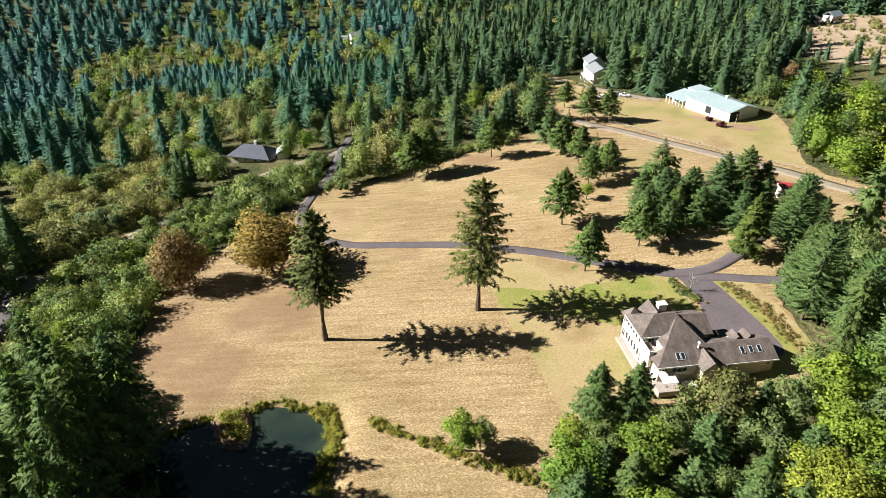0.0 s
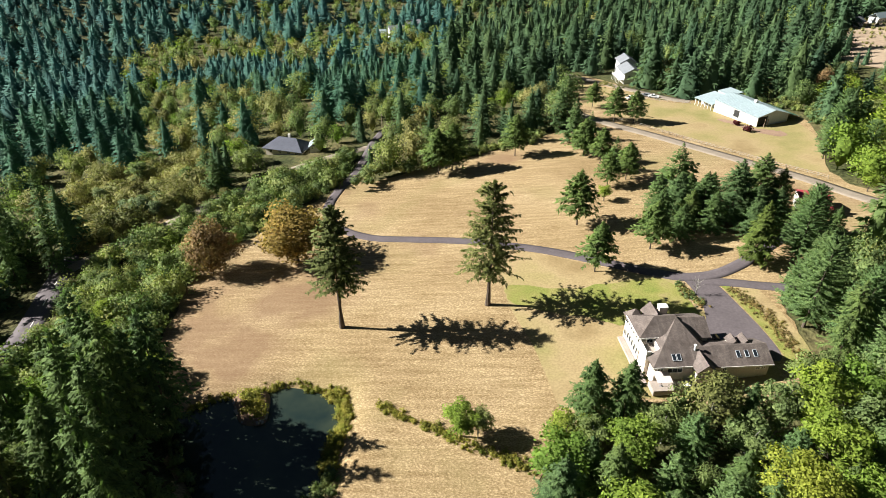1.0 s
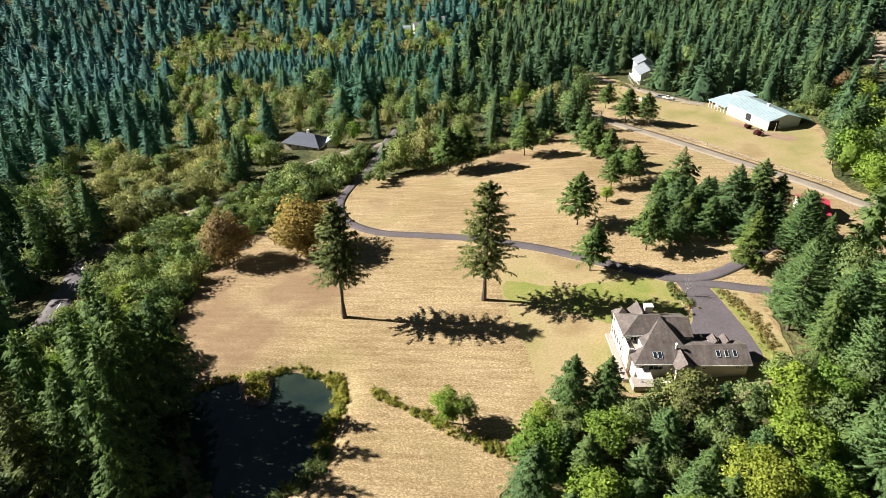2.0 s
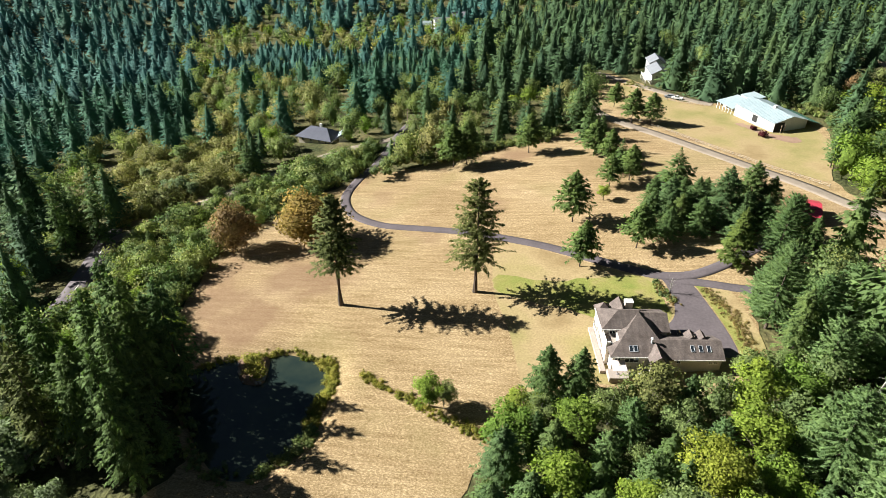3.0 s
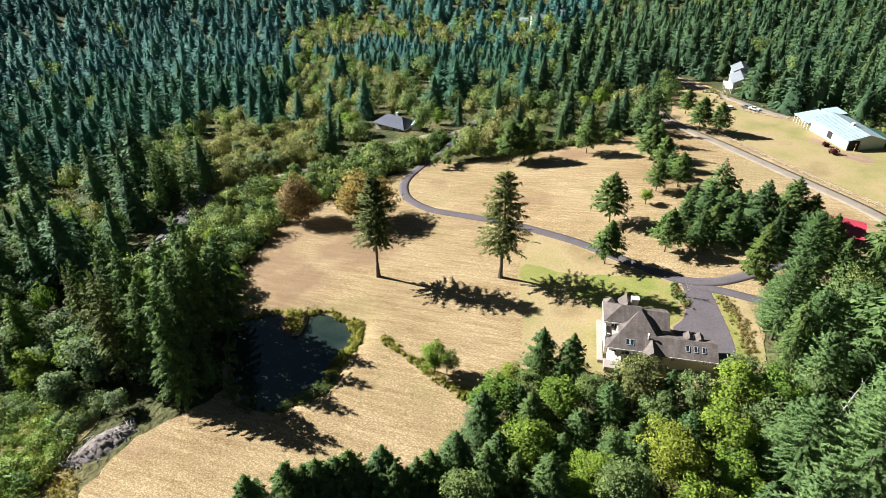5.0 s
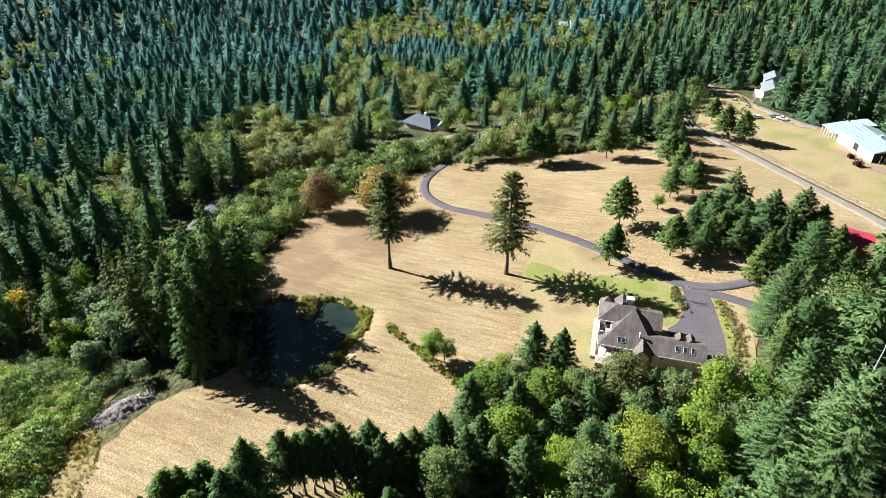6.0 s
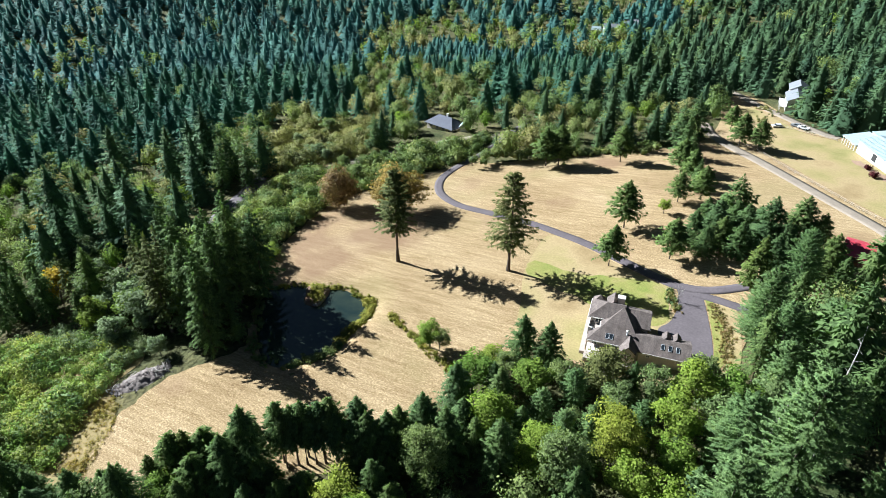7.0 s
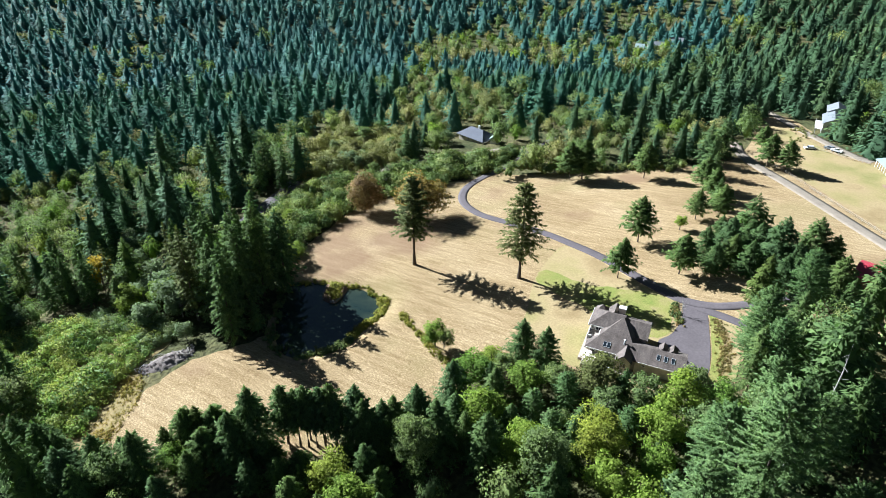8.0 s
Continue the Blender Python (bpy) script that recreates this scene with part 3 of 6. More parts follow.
def stem_bm(points, radii, sides=7, bm=None):
    """A tapered stem along points."""
    bm = bm or bmesh.new()
    rings = []
    for i, (p, rad) in enumerate(zip(points, radii)):
        p = Vector(p)
        a = Vector(points[max(i - 1, 0)])
        b = Vector(points[min(i + 1, len(points) - 1)])
        q = (b - a).to_track_quat("Z", "Y")
        rings.append([bm.verts.new(p + q @ Vector((rad * math.cos(j * math.tau / sides), rad * math.sin(j * math.tau / sides), 0))) for j in range(sides)])
    for a, b in zip(rings, rings[1:]):
        for j in range(sides):
            bm.faces.new((a[j], a[(j + 1) % sides], b[(j + 1) % sides], b[j]))
    bm.faces.new(rings[-1])
    return bm


def finish_mesh(name, bm, material):
    me = bpy.data.meshes.new(name)
    bm.to_mesh(me)
    bm.free()
    me.materials.append(material)
    return me


def fir_trunk(height, seed, rad=None):
    r = random.Random(seed)
    rad = rad or height * 0.0135
    n = 9
    return finish_mesh("trunk", stem_bm([(r.gauss(0, 0.05), r.gauss(0, 0.05), height * i / (n - 1) * 0.99 - 0.4) for i in range(n)],
                                        [rad * (1.35 if i == 0 else 1 - 0.93 * i / (n - 1)) for i in range(n)], 8), BARK)


def leaf_trunk(height, tips, seed, material):
    """A trunk that forks into limbs which reach into the crown's clumps."""
    r = random.Random(seed)
    rad = height * 0.016
    bm = stem_bm([(0, 0, -0.4), (0.1, 0, height * 0.2), (r.gauss(0, 0.25), r.gauss(0, 0.25), height * 0.5), (r.gauss(0, 0.4), r.gauss(0, 0.4), height * 0.85)],
                 [rad * 1.3, rad, rad * 0.7, rad * 0.15], 7)
    for t in tips[:9]:
        z = min(max(t[2] * 0.5, height * 0.15), height * 0.6)
        stem_bm([(0, 0, z), (t[0] * 0.5, t[1] * 0.5, (z + t[2]) / 2), tuple(t)], [rad * 0.5, rad * 0.32, rad * 0.08], 5, bm)
    return finish_mesh("trunk", bm, material)


# each model: trunk mesh, crown mesh, height and radius that it was made with
def fir_model(seed, height, radius, material, **more):
    v, f = conifer(height, radius, seed=seed, **more)
    return fir_trunk(height, seed), crown_mesh("crown", v, f, material, True, 0.75), height, radius


def leaf_model(seed, height, radius, material, bark, **more):
    (v, f), c = broadleaf(height, radius, seed=seed, **more)
    return leaf_trunk(height, c, seed, bark), crown_mesh("crown", v, f, material, False, 1.1), height, radius


FULL = dict(bare=0.08, branches=250, sprays=10, longest=0.58, power=0.95, droop=0.12, lift=0.10, hang=0.36)
MODELS = {
    "fir": [fir_model(s, 20, 6.0, FIR, **FULL) for s in (1, 2, 3, 4)],
    "young": [fir_model(s, 14, 5.2, YOUNG_FIR, bare=0.27, branches=150, sprays=11, power=0.9, droop=0.1, lift=0.12, hang=0.3) for s in (11, 12)],
    "yellowfir": [fir_model(s, 18, 4.8, FIR_YELLOW, bare=0.1, branches=160, sprays=11, droop=0.12, lift=0.12) for s in (15,)],
    "tall": [fir_model(s, 28, 5.4, FIR, bare=0.12, branches=190, sprays=12, droop=0.28, ragged=0.32, power=0.6) for s in (21, 22, 23)],
    "slim": [fir_model(s, 26, 2.6, OLD_FIR, bare=0.2, branches=100, sprays=8, ragged=0.35, power=0.55) for s in (24, 25)],
    "pine": [fir_model(s, 22, 5.2, PINE, bare=0.12, branches=290, sprays=19, ragged=0.28, droop=0.03, lift=0.24, longest=0.42, hang=0.10, round_top=0.45, power=0.7) for s in (31, 32, 33)],
    "bigpine": [fir_model(s, 36, 8.2, PINE, bare=0.10, branches=520, sprays=27, ragged=0.3, droop=0.03, lift=0.24, longest=0.46, hang=0.10, round_top=0.40, power=0.75) for s in (34, 35)],
    "bigmaple": [leaf_model(s, 17, 5.6, MAPLE, BARK, clumps=80, per=115, leaf=0.22, size=0.27) for s in (61, 62)],
    "bigalder": [leaf_model(s, 17, 5.2, ALDER, PALE_BARK, clumps=76, per=115, leaf=0.22, size=0.27) for s in (63,)],
    "alder": [leaf_model(s, 13, 3.6, ALDER, PALE_BARK, clumps=36, per=110, leaf=0.23) for s in (41, 42, 43)],
    "maple": [leaf_model(s, 13, 3.9, MAPLE, BARK, clumps=38, per=110, leaf=0.24) for s in (44, 45, 46)],
    "dull": [leaf_model(s, 12, 3.8, DULL, PALE_BARK, clumps=36, per=100, leaf=0.22) for s in (47,)],
    "rust": [leaf_model(s, 12, 5.8, RUST, BARK, clumps=64, per=105, leaf=0.29, low=0.02) for s in (51,)],
    "orange": [leaf_model(s, 14, 6.2, ORANGE, BARK, clumps=68, per=105, leaf=0.30, low=0.04) for s in (52,)],
    "pole": [fir_model(s, 17, 3.4, FIR, bare=0.42, branches=150, sprays=9, longest=0.5, power=0.75, droop=0.1, lift=0.12, hang=0.3) for s in (16, 17, 18)],
    "willow": [leaf_model(s, 9, 3.6, WILLOW, PALE_BARK, clumps=34, per=75, leaf=0.27, low=0.04) for s in (54, 55)],
    "yellow": [leaf_model(s, 10, 3.2, YELLOW, BARK, clumps=26, per=55, leaf=0.3) for s in (53,)],
}
LIGHT_MODELS = {
    "fir": [fir_model(s, 20, 6.0, FIR, bare=0.06, branches=120, sprays=6, power=0.95, droop=0.12, lift=0.10, longest=1.3) for s in (5, 6)],
    "tall": [fir_model(s, 28, 5.4, FIR, bare=0.1, branches=130, sprays=6, droop=0.25, ragged=0.3, power=0.6, longest=1.2) for s in (27, 28)],
    "alder": [leaf_model(s, 13, 3.6, ALDER, PALE_BARK, clumps=30, per=40, leaf=0.36) for s in (48,)],
    "maple": [leaf_model(s, 13, 3.9, MAPLE, BARK, clumps=30, per=40, leaf=0.38) for s in (49,)],
}
LABELS = {
    "fir": ("full dark green fir tree in the woodland", "fir tree"), "young": ("young green fir with a short bare trunk in dry grass", "fir tree"),
    "yellowfir": ("young yellowish green fir beside the driveway", "fir tree"), "tall": ("tall ragged dark green fir with a bare lower trunk", "fir tree"),
    "slim": ("slim old fir with short sparse boughs", "fir tree"), "bigpine": ("very tall broad grey-green pine beside the house", "pine tree"), "pine": ("broad grey-green pine with soft dense boughs", "pine tree"),
    "alder": ("green alder tree with a loose leafy crown", "alder tree"), "maple": ("yellow-green maple tree with a clumped crown", "maple tree"),
    "bigmaple": ("large yellow-green maple tree with a clumped crown", "maple tree"), "bigalder": ("large green alder tree with a loose crown", "alder tree"), "dull": ("tree with thinning brownish green leaves", "broadleaf tree"), "rust": ("round tree with rusty brown leaves at the meadow's edge", "broadleaf tree"),
    "orange": ("round golden brown tree at the meadow's edge", "broadleaf tree"), "pole": ("slim young fir with a tall bare trunk at the meadow's edge", "fir tree"),
    "willow": ("pale grey-green willow among the firs", "willow tree"), "yellow": ("small bright yellow autumn tree", "broadleaf tree"),
}
FIRST = {}


def plant(kind, x, y, height, width=1.0, group="trees round the meadow", dz=0.0):
    """Plants one tree, height metres tall, on the land."""
    away = math.hypot(x - 35, y + 15) > 175 and kind in LIGHT_MODELS
    if height > 13.5 and not away and kind in ("maple", "alder"):
        kind, width = "big" + kind, width * 0.9
    models = LIGHT_MODELS[kind] if away else MODELS[kind]
    i = int(rng.integers(len(models)))
    trunk, crown, h, rad = models[i]
    i += 100 * away
    s = height / h
    w = s * width * rng.uniform(0.93, 1.07)
    m = Matrix.LocRotScale((x, y, ground_at(x, y) + dz), Euler((rng.normal(0, 0.012), rng.normal(0, 0.012), rng.uniform(0, 6.28))), (w, w, s))
    if (kind, i) in FIRST:
        ob = FIRST[kind, i].copy()
        scene.collection.objects.link(ob)
        ob.matrix_basis = m
        for c in FIRST[kind, i].children:
            d = c.copy()
            scene.collection.objects.link(d)
            d.parent = ob
        return ob
    name = LABELS[kind][1].replace(" ", "_")
    ob = empty(name, m, *LABELS[kind], group)
    shared("trunk", trunk, ob)
    shared("crown", crown, ob)
    FIRST[kind, i] = ob
    return ob


# the two old firs that stand alone in the hay
def lone_fir(x, y, height, radius, seed, bare, lean):
    ob = empty("lone_fir", pose(x, y, ground_at(x, y), lean, 0, seed * 40), "tall lone fir with a bare trunk in the mown hay", "fir tree", "lone firs in the meadow")
    shared("trunk", fir_trunk(height, seed, 0.52), ob, label="bare straight brown trunk")
    v, f = conifer(height, radius, bare, 250, 17, seed, droop=0.10, ragged=0.36, power=0.62, tip=0.10, longest=0.55, hang=0.30, lift=0.02)
    shared("crown", crown_mesh("crown", v, f, OLD_FIR, True, 0.8), ob, label="ragged olive green boughs")
    return ob


lone_fir(-24.2, 100.6, 29.5, 5.2, 5, 0.36, 0.4)
lone_fir(7.5, 108.4, 30.3, 6.3, 6, 0.28, -0.5)

# trees that can be told apart: kind, plan place, height of the top above the datum
TOPPED = [
    ("young", 31.2, 143.8, 19.7), ("young", 32.6, 120.4, 17.2), ("young", 47.2, 129.4, 18.5), ("fir", 60.3, 159.3, 21.5), ("young", 49.4, 172.8, 16.5),
    ("fir", 56.5, 144.6, 19.5), ("fir", 51.0, 139.0, 17.5), ("fir", 61.0, 150.0, 17.0), ("fir", 55.0, 133.5, 16.0), ("fir", 69.3, 141.0, 24.7), ("fir", 77.3, 146.0, 24.5), ("fir", 82.0, 145.3, 21.0),
    ("fir", 66.8, 151.0, 17.0), ("fir", 58.5, 139.5, 17.0), ("fir", 64.0, 146.0, 19.0), ("fir", 74.0, 138.0, 20.0), ("fir", 53.0, 150.0, 16.5), ("fir", 79.0, 138.0, 19.0), ("yellowfir", 68.7, 121.0, 23.3), ("bigpine", 76.9, 119.8, 28.0), ("bigpine", 70.5, 98.2, 27.4), ("pine", 69.5, 103.5, 18.5), ("pine", 73.0, 106.0, 19.0), ("fir", 79.0, 104.0, 19.0), ("tall", 71.7, 87.1, 25.0),
    ("bigpine", 74.3, 89.6, 26.5), ("pine", 75.9, 81.9, 22.5), ("pine", 83.6, 95.6, 25.3), ("fir", 85.6, 117.7, 17.0), ("fir", 78.0, 113.5, 20.5), ("fir", 63.5, 136.5, 18.0), ("fir", 72.0, 133.0, 18.0),
    ("alder", 61.8, 77.3, 17.8), ("maple", 61.0, 72.0, 18.0), ("bigpine", 77.4, 56.0, 37.5), ("bigpine", 70.0, 60.0, 25.5), ("fir", 25.0, 74.0, 16.5), ("fir", 30.8, 73.6, 17.0), ("dull", 44.0, 71.5, 16.3),
    ("alder", 36.5, 69.5, 11.5), ("pine", 39.5, 64.9, 14.0), ("alder", 55.0, 70.8, 16.2), ("maple", 20.5, 67.5, 10.5), ("maple", 18.8, 60.5, 12.5), ("fir", 26.3, 57.8, 15.0), ("pine", 35.0, 58.0, 12.5),
    ("fir", 45.2, 59.3, 13.5), ("alder", 48.0, 65.5, 13.5), ("maple", 50.5, 53.7, 19.3), ("maple", 59.7, 63.2, 17.0), ("maple", 61.0, 55.1, 14.0), ("maple", 39.0, 45.6, 16.5), ("fir", 32.5, 42.7, 18.3),
    ("fir", 18.3, 54.3, 16.0), ("fir", 17.1, 41.6, 18.3), 
    ("alder", 43.4, 43.5, 19.5), ("maple", 27.0, 50.0, 15.0), ("fir", 23.0, 47.0, 15.0),
    ("pine", 41.0, 53.0, 14.5), ("maple", 55.0, 46.0, 16.5), ("fir", 47.0, 40.0, 17.0), ("pine", 53.5, 62.5, 14.0), ("alder", 66.0, 68.5, 17.0), ("maple", 68.0, 75.0, 17.5), ("alder", 24.0, 66.0, 11.0), ("maple", 30.5, 64.5, 12.5),
    ("bigpine", 83.0, 68.0, 27.0), ("pine", 86.0, 74.0, 24.0), ("pine", 82.0, 84.0, 21.0), ("pine", 92.0, 86.0, 21.0), ("bigpine", 91.0, 57.0, 22.0), ("pine", 70.0, 47.0, 24.0), ("maple", 62.0, 43.0, 17.0), ("fir", 33.0, 51.5, 13.5),
    
    ("alder", 20.5, 36.0, 16.5), ("fir", 22.5, 41.0, 18.0), ("fir", -22.0, 6.0, 16.0), ("alder", -26.0, 3.0, 12.0), ("fir", -31.0, -3.0, 15.0), ("fir", -40.0, -2.0, 15.0),
    ("fir", 84.5, 133.0, 22.0), ("fir", 80.0, 127.0, 21.0), ("fir", 87.0, 126.0, 20.0), ("alder", -70.0, 4.0, 6.0), ("fir", -78.0, 8.0, 9.0), ("fir", -62.0, -4.0, 9.0),
    ("tall", -64.4, 75.6, 24.6), ("tall", -50.5, 58.0, 26.5), ("tall", -52.5, 65.5, 27.5), ("tall", -57.0, 61.0, 26.0), ("tall", -47.5, 50.0, 25.0), ("tall", -44.0, 46.8, 22.0), ("tall", -49.5, 71.5, 24.5), ("tall", -57.5, 70.5, 25.5), ("fir", -55.0, 53.0, 24.0), ("tall", -61.0, 66.5, 24.5), ("fir", -59.5, 78.5, 15.0),
    ("slim", -60.5, 48.5, 26.2), ("slim", -64.5, 49.5, 22.5), ("slim", -67.0, 52.5, 23.0), ("tall", -69.0, 62.0, 22.5), ("slim", -74.0, 60.0, 19.0), ("tall", -79.0, 66.0, 20.0), ("alder", -64.0, 55.0, 11.0), ("maple", -67.0, 66.0, 13.0),
    ("tall", -110.0, 131.0, 10.0), ("tall", -121.8, 129.8, 7.5), ("tall", -127.8, 154.5, 8.5), ("tall", -117.0, 124.0, 8.5), ("slim", -113.5, 131.5, 5.5), ("tall", -126.0, 137.0, 7.0),
    ("young", -9.5, 188.8, 13.5), ("young", -5.0, 190.7, 14.5), ("young", 16.6, 200.6, 15.0), ("young", 39.6, 196.1, 15.5), ("young", 43.0, 168.0, 15.0), ("young", 44.0, 188.0, 15.5), ("fir", 41.5, 199.0, 17.0),
    ("young", 56.0, 233.0, 16.0), ("young", 63.0, 230.0, 15.5), ("young", 51.0, 255.0, 11.5), ("fir", 38.0, 238.0, 19.5), ("fir", 47.0, 180.0, 15.5), ("fir", 38.0, 212.0, 17.5), ("fir", 34.0, 226.0, 18.5),
    ("fir", -86.0, 184.0, 4.5), ("alder", -72.0, 150.0, 1.0), ("maple", -82.0, 140.0, -1.0), ("alder", -62.0, 165.0, 0.5), ("fir", -58.0, 178.0, -0.5), ("alder", -88.0, 118.0, 0.0), ("maple", -80.0, 104.0, 1.5), ("fir", -92.0, 128.0, -1.5),
    ("alder", -76.0, 128.0, 0.0), ("maple", -70.0, 92.0, 3.0), ("alder", -54.0, 186.0, -1.0), ("fir", -66.0, 186.0, 0.0), ("fir", -50.0, 196.0, -1.0), ("alder", -86.0, 160.0, -2.0), ("dull", -78.0, 172.0, -2.0), ("alder", -99.0, 190.0, -3.0), ("dull", -112.0, 178.0, -4.0), ("alder", -120.0, 196.0, -4.0), ("maple", 3.0, 70.2, 8.9), ("alder", 6.0, 69.8, 8.0), ("rust", -63.5, 125.5, 11.2), ("orange", -42.5, 130.5, 13.2), ("maple", 40.5, 157.8, 9.2), ("yellow", -149.0, 68.0, -5.0),
    ("fir", 78.4, 286.5, 17.0), ("fir", 84.5, 281.0, 11.0), ("dull", 89.0, 283.2, 15.0), ("maple", 86.3, 303.8, 9.0), ("maple", 83.5, 298.0, 7.0), ("fir", 94.0, 292.0, 19.0),
    ("fir", -8.8, 22.4, 19.8), ("fir", -10.0, 18.5, 16.5), ("young", -21.8, 16.5, 12.8), ("yellowfir", -19.7, 17.8, 13.2), ("young", -17.0, 19.4, 13.3), ("yellowfir", -23.5, 12.5, 10.0), ("young", -15.0, 15.5, 12.0), ("maple", -19.5, 11.5, 8.5), ("fir", -14.5, 11.0, 10.5),
    ("pole", -6.2, 28.2, 17.2), ("pole", -4.9, 27.4, 15.0), ("pole", -3.4, 28.9, 16.6), ("pole", -1.9, 29.8, 17.9), ("pole", -0.3, 30.6, 16.4), ("pole", 1.1, 31.5, 17.4), ("pole", 2.8, 33.0, 18.2), ("pole", 4.0, 32.2, 15.5), ("pole", 0.2, 32.6, 15.8), ("pole", -2.8, 31.4, 15.2),
    ("fir", 6.9, 35.2, 18.4), ("fir", 9.8, 34.2, 16.8), ("fir", 12.4, 36.8, 15.6), ("fir", 14.2, 38.6, 16.5), ("fir", 16.4, 43.0, 16.6), ("maple", 10.3, 23.2, 12.4), ("fir", 14.0, 29.0, 12.5), ("fir", 8.6, 29.5, 9.0),
    ("young", 3.4, 22.5, 10.0), ("young", 0.5, 19.5, 9.6), ("young", 14.9, 33.4, 8.6), ("young", 21.7, 33.9, 8.8), ("young", 18.5, 27.5, 10.0), ("fir", -4.0, 16.0, 10.0), ("young", 6.0, 17.0, 10.5), ("maple", 16.5, 21.0, 12.0), ("fir", 22.5, 22.0, 12.0), ("young", -4.5, 22.5, 7.5),
    ("fir", -48.0, -3.0, 13.0), ("fir", -54.5, -5.5, 11.0), ("fir", -43.5, 1.0, 10.5), ("fir", -36.5, -1.0, 13.5), ("fir", -60.5, -7.0, 10.0), ("fir", -31.5, 3.0, 12.5), ("fir", -42.0, -7.5, 13.0), ("fir", -66.0, 1.0, 6.5), ("fir", -27.5, 6.5, 11.0),
    ("willow", -66.0, 47.5, 6.5), ("willow", -71.0, 48.0, 8.0), ("willow", -77.5, 52.0, 6.5), ("willow", -83.0, 47.0, 3.5), ("willow", -88.0, 56.0, 4.0), ("willow", -96.0, 50.0, 2.5), ("willow", -73.0, 66.0, 6.5), ("willow", -83.5, 74.0, 2.0), ("willow", -104.0, 60.0, 0.0), ("willow", -112.0, 52.0, -1.5), ("willow", -100.0, 72.0, -1.0), ("willow", -118.0, 66.0, -2.0),
    ("slim", -92.0, 44.5, 14.0), ("tall", -104.0, 43.0, 10.0), ("tall", -98.0, 40.0, 9.0), ("tall", -113.0, 38.0, 8.0), ("tall", -122.0, 44.0, 7.0), ("fir", -108.0, 33.0, 2.5), ("tall", -130.0, 36.0, 5.0), ("fir", -86.0, 42.0, 6.0), ("tall", -88.0, 64.0, 14.0), ("slim", -80.0, 57.0, 18.0),
    ("willow", -104.0, 166.0, -2.5), ("willow", -98.5, 165.0, -3.5), ("willow", -109.5, 167.0, -4.5), ("willow", -101.0, 172.0, -4.0), ("willow", -86.0, 207.0, -3.5), ("willow", -82.0, 211.5, -3.0), ("fir", -94.0, 196.0, 2.0), ("willow", -128.0, 182.0, -8.0), ("willow", -52.0, 146.0, 1.0), ("willow", -48.0, 152.0, 0.5),
    ("maple", 118.0, 166.0, 19.0), ("alder", 124.0, 172.0, 20.0), ("maple", 128.0, 180.0, 19.0), ("pine", 121.0, 178.0, 23.0), ("maple", 134.0, 200.0, 19.0), ("alder", 140.0, 212.0, 20.0), ("maple", 146.0, 222.0, 18.5), ("maple", 150.0, 233.0, 18.0), ("pine", 127.0, 196.0, 23.0), ("pine", 131.0, 214.0, 22.0), ("alder", 158.0, 246.0, 17.0), ("maple", 112.0, 158.0, 15.0), ("pine", 113.0, 186.0, 22.0), ("pine", 118.5, 193.0, 24.0), ("rust", 146.0, 262.0, 17.0),
    ("willow", -71.1, 40.2, 4.5), ("willow", -76.1, 58.9, 6.0), ("maple", -75.0, 49.7, 5.5), ("maple", -60.4, 52.5, 8.5), ("willow", -56.0, 41.0, 3.5), ("maple", -82.2, 42.9, 4.0), ("willow", -110.7, 24.5, -3.0), ("willow", -106.4, 43.7, 1.5), ("willow", -121.6, 68.5, -1.5), ("yellow", -104.0, 47.0, 4.0),
    ("maple", -78.0, 71.0, 2.5), ("willow", -81.5, 63.5, 2.0), ("alder", -63.0, 57.0, 5.5), ("willow", -76.0, 53.0, 3.0), ("maple", -70.5, 77.0, 4.0), ("maple", -58.5, 84.0, 5.0), ("alder", -83.0, 90.0, -1.0), ("maple", -76.0, 97.0, 1.0), ("maple", -79.0, 92.0, 0.0), ("willow", -110.0, 92.0, -1.0), ("willow", -113.0, 100.0, -1.0), ("willow", -109.0, 84.0, -1.0),
]
for kind, x, y, z in TOPPED:
    h = z - ground_at(x, y)
    plant(kind, x, y, max(h, 3.0), {"fir": 1.15, "rust": 0.88, "orange": 1.45, "maple": 1.3, "alder": 1.25, "dull": 1.3, "pine": 1.05, "willow": 1.25}.get(kind, 1.0) * (0.86 if kind in ("tall", "fir") and x < -40 and y < 90 else 1.0) * (1.28 if kind == "fir" and 130 < y < 160 and 50 < x < 88 else 1.0) * (1.25 if h < 11 and kind in ("maple", "alder") else 1.0))


# grey dead trees that stand between the pines
def dead_tree(x, y, top, seed):
    r = random.Random(seed)
    g = ground_at(x, y)
    h = top - g
    ob = empty("dead_tree", pose(x, y, g, r.gauss(0, 3), r.gauss(0, 3), r.uniform(0, 360)), "bare grey dead tree with broken limbs among pines", "dead tree", "dead trees among the pines")
    part("trunk", stem_bm([(0, 0, -0.4), (0.1, 0.05, h * 0.4), (-0.1, 0.2, h * 0.75), (0.05, 0.1, h)], [0.20, 0.16, 0.10, 0.03], 7), DEAD, ob)
    for k in range(9):
        z, a, l = h * (0.45 + 0.055 * k), k * 2.4 + r.uniform(-0.5, 0.5), r.uniform(0.6, 1.5)
        part("limb", stem_bm([(0, 0, z), (math.cos(a) * l * 0.5, math.sin(a) * l * 0.5, z + 0.1), (math.cos(a) * l, math.sin(a) * l, z + r.uniform(-0.3, 0.7))], [0.05, 0.035, 0.012], 5), DEAD, ob)


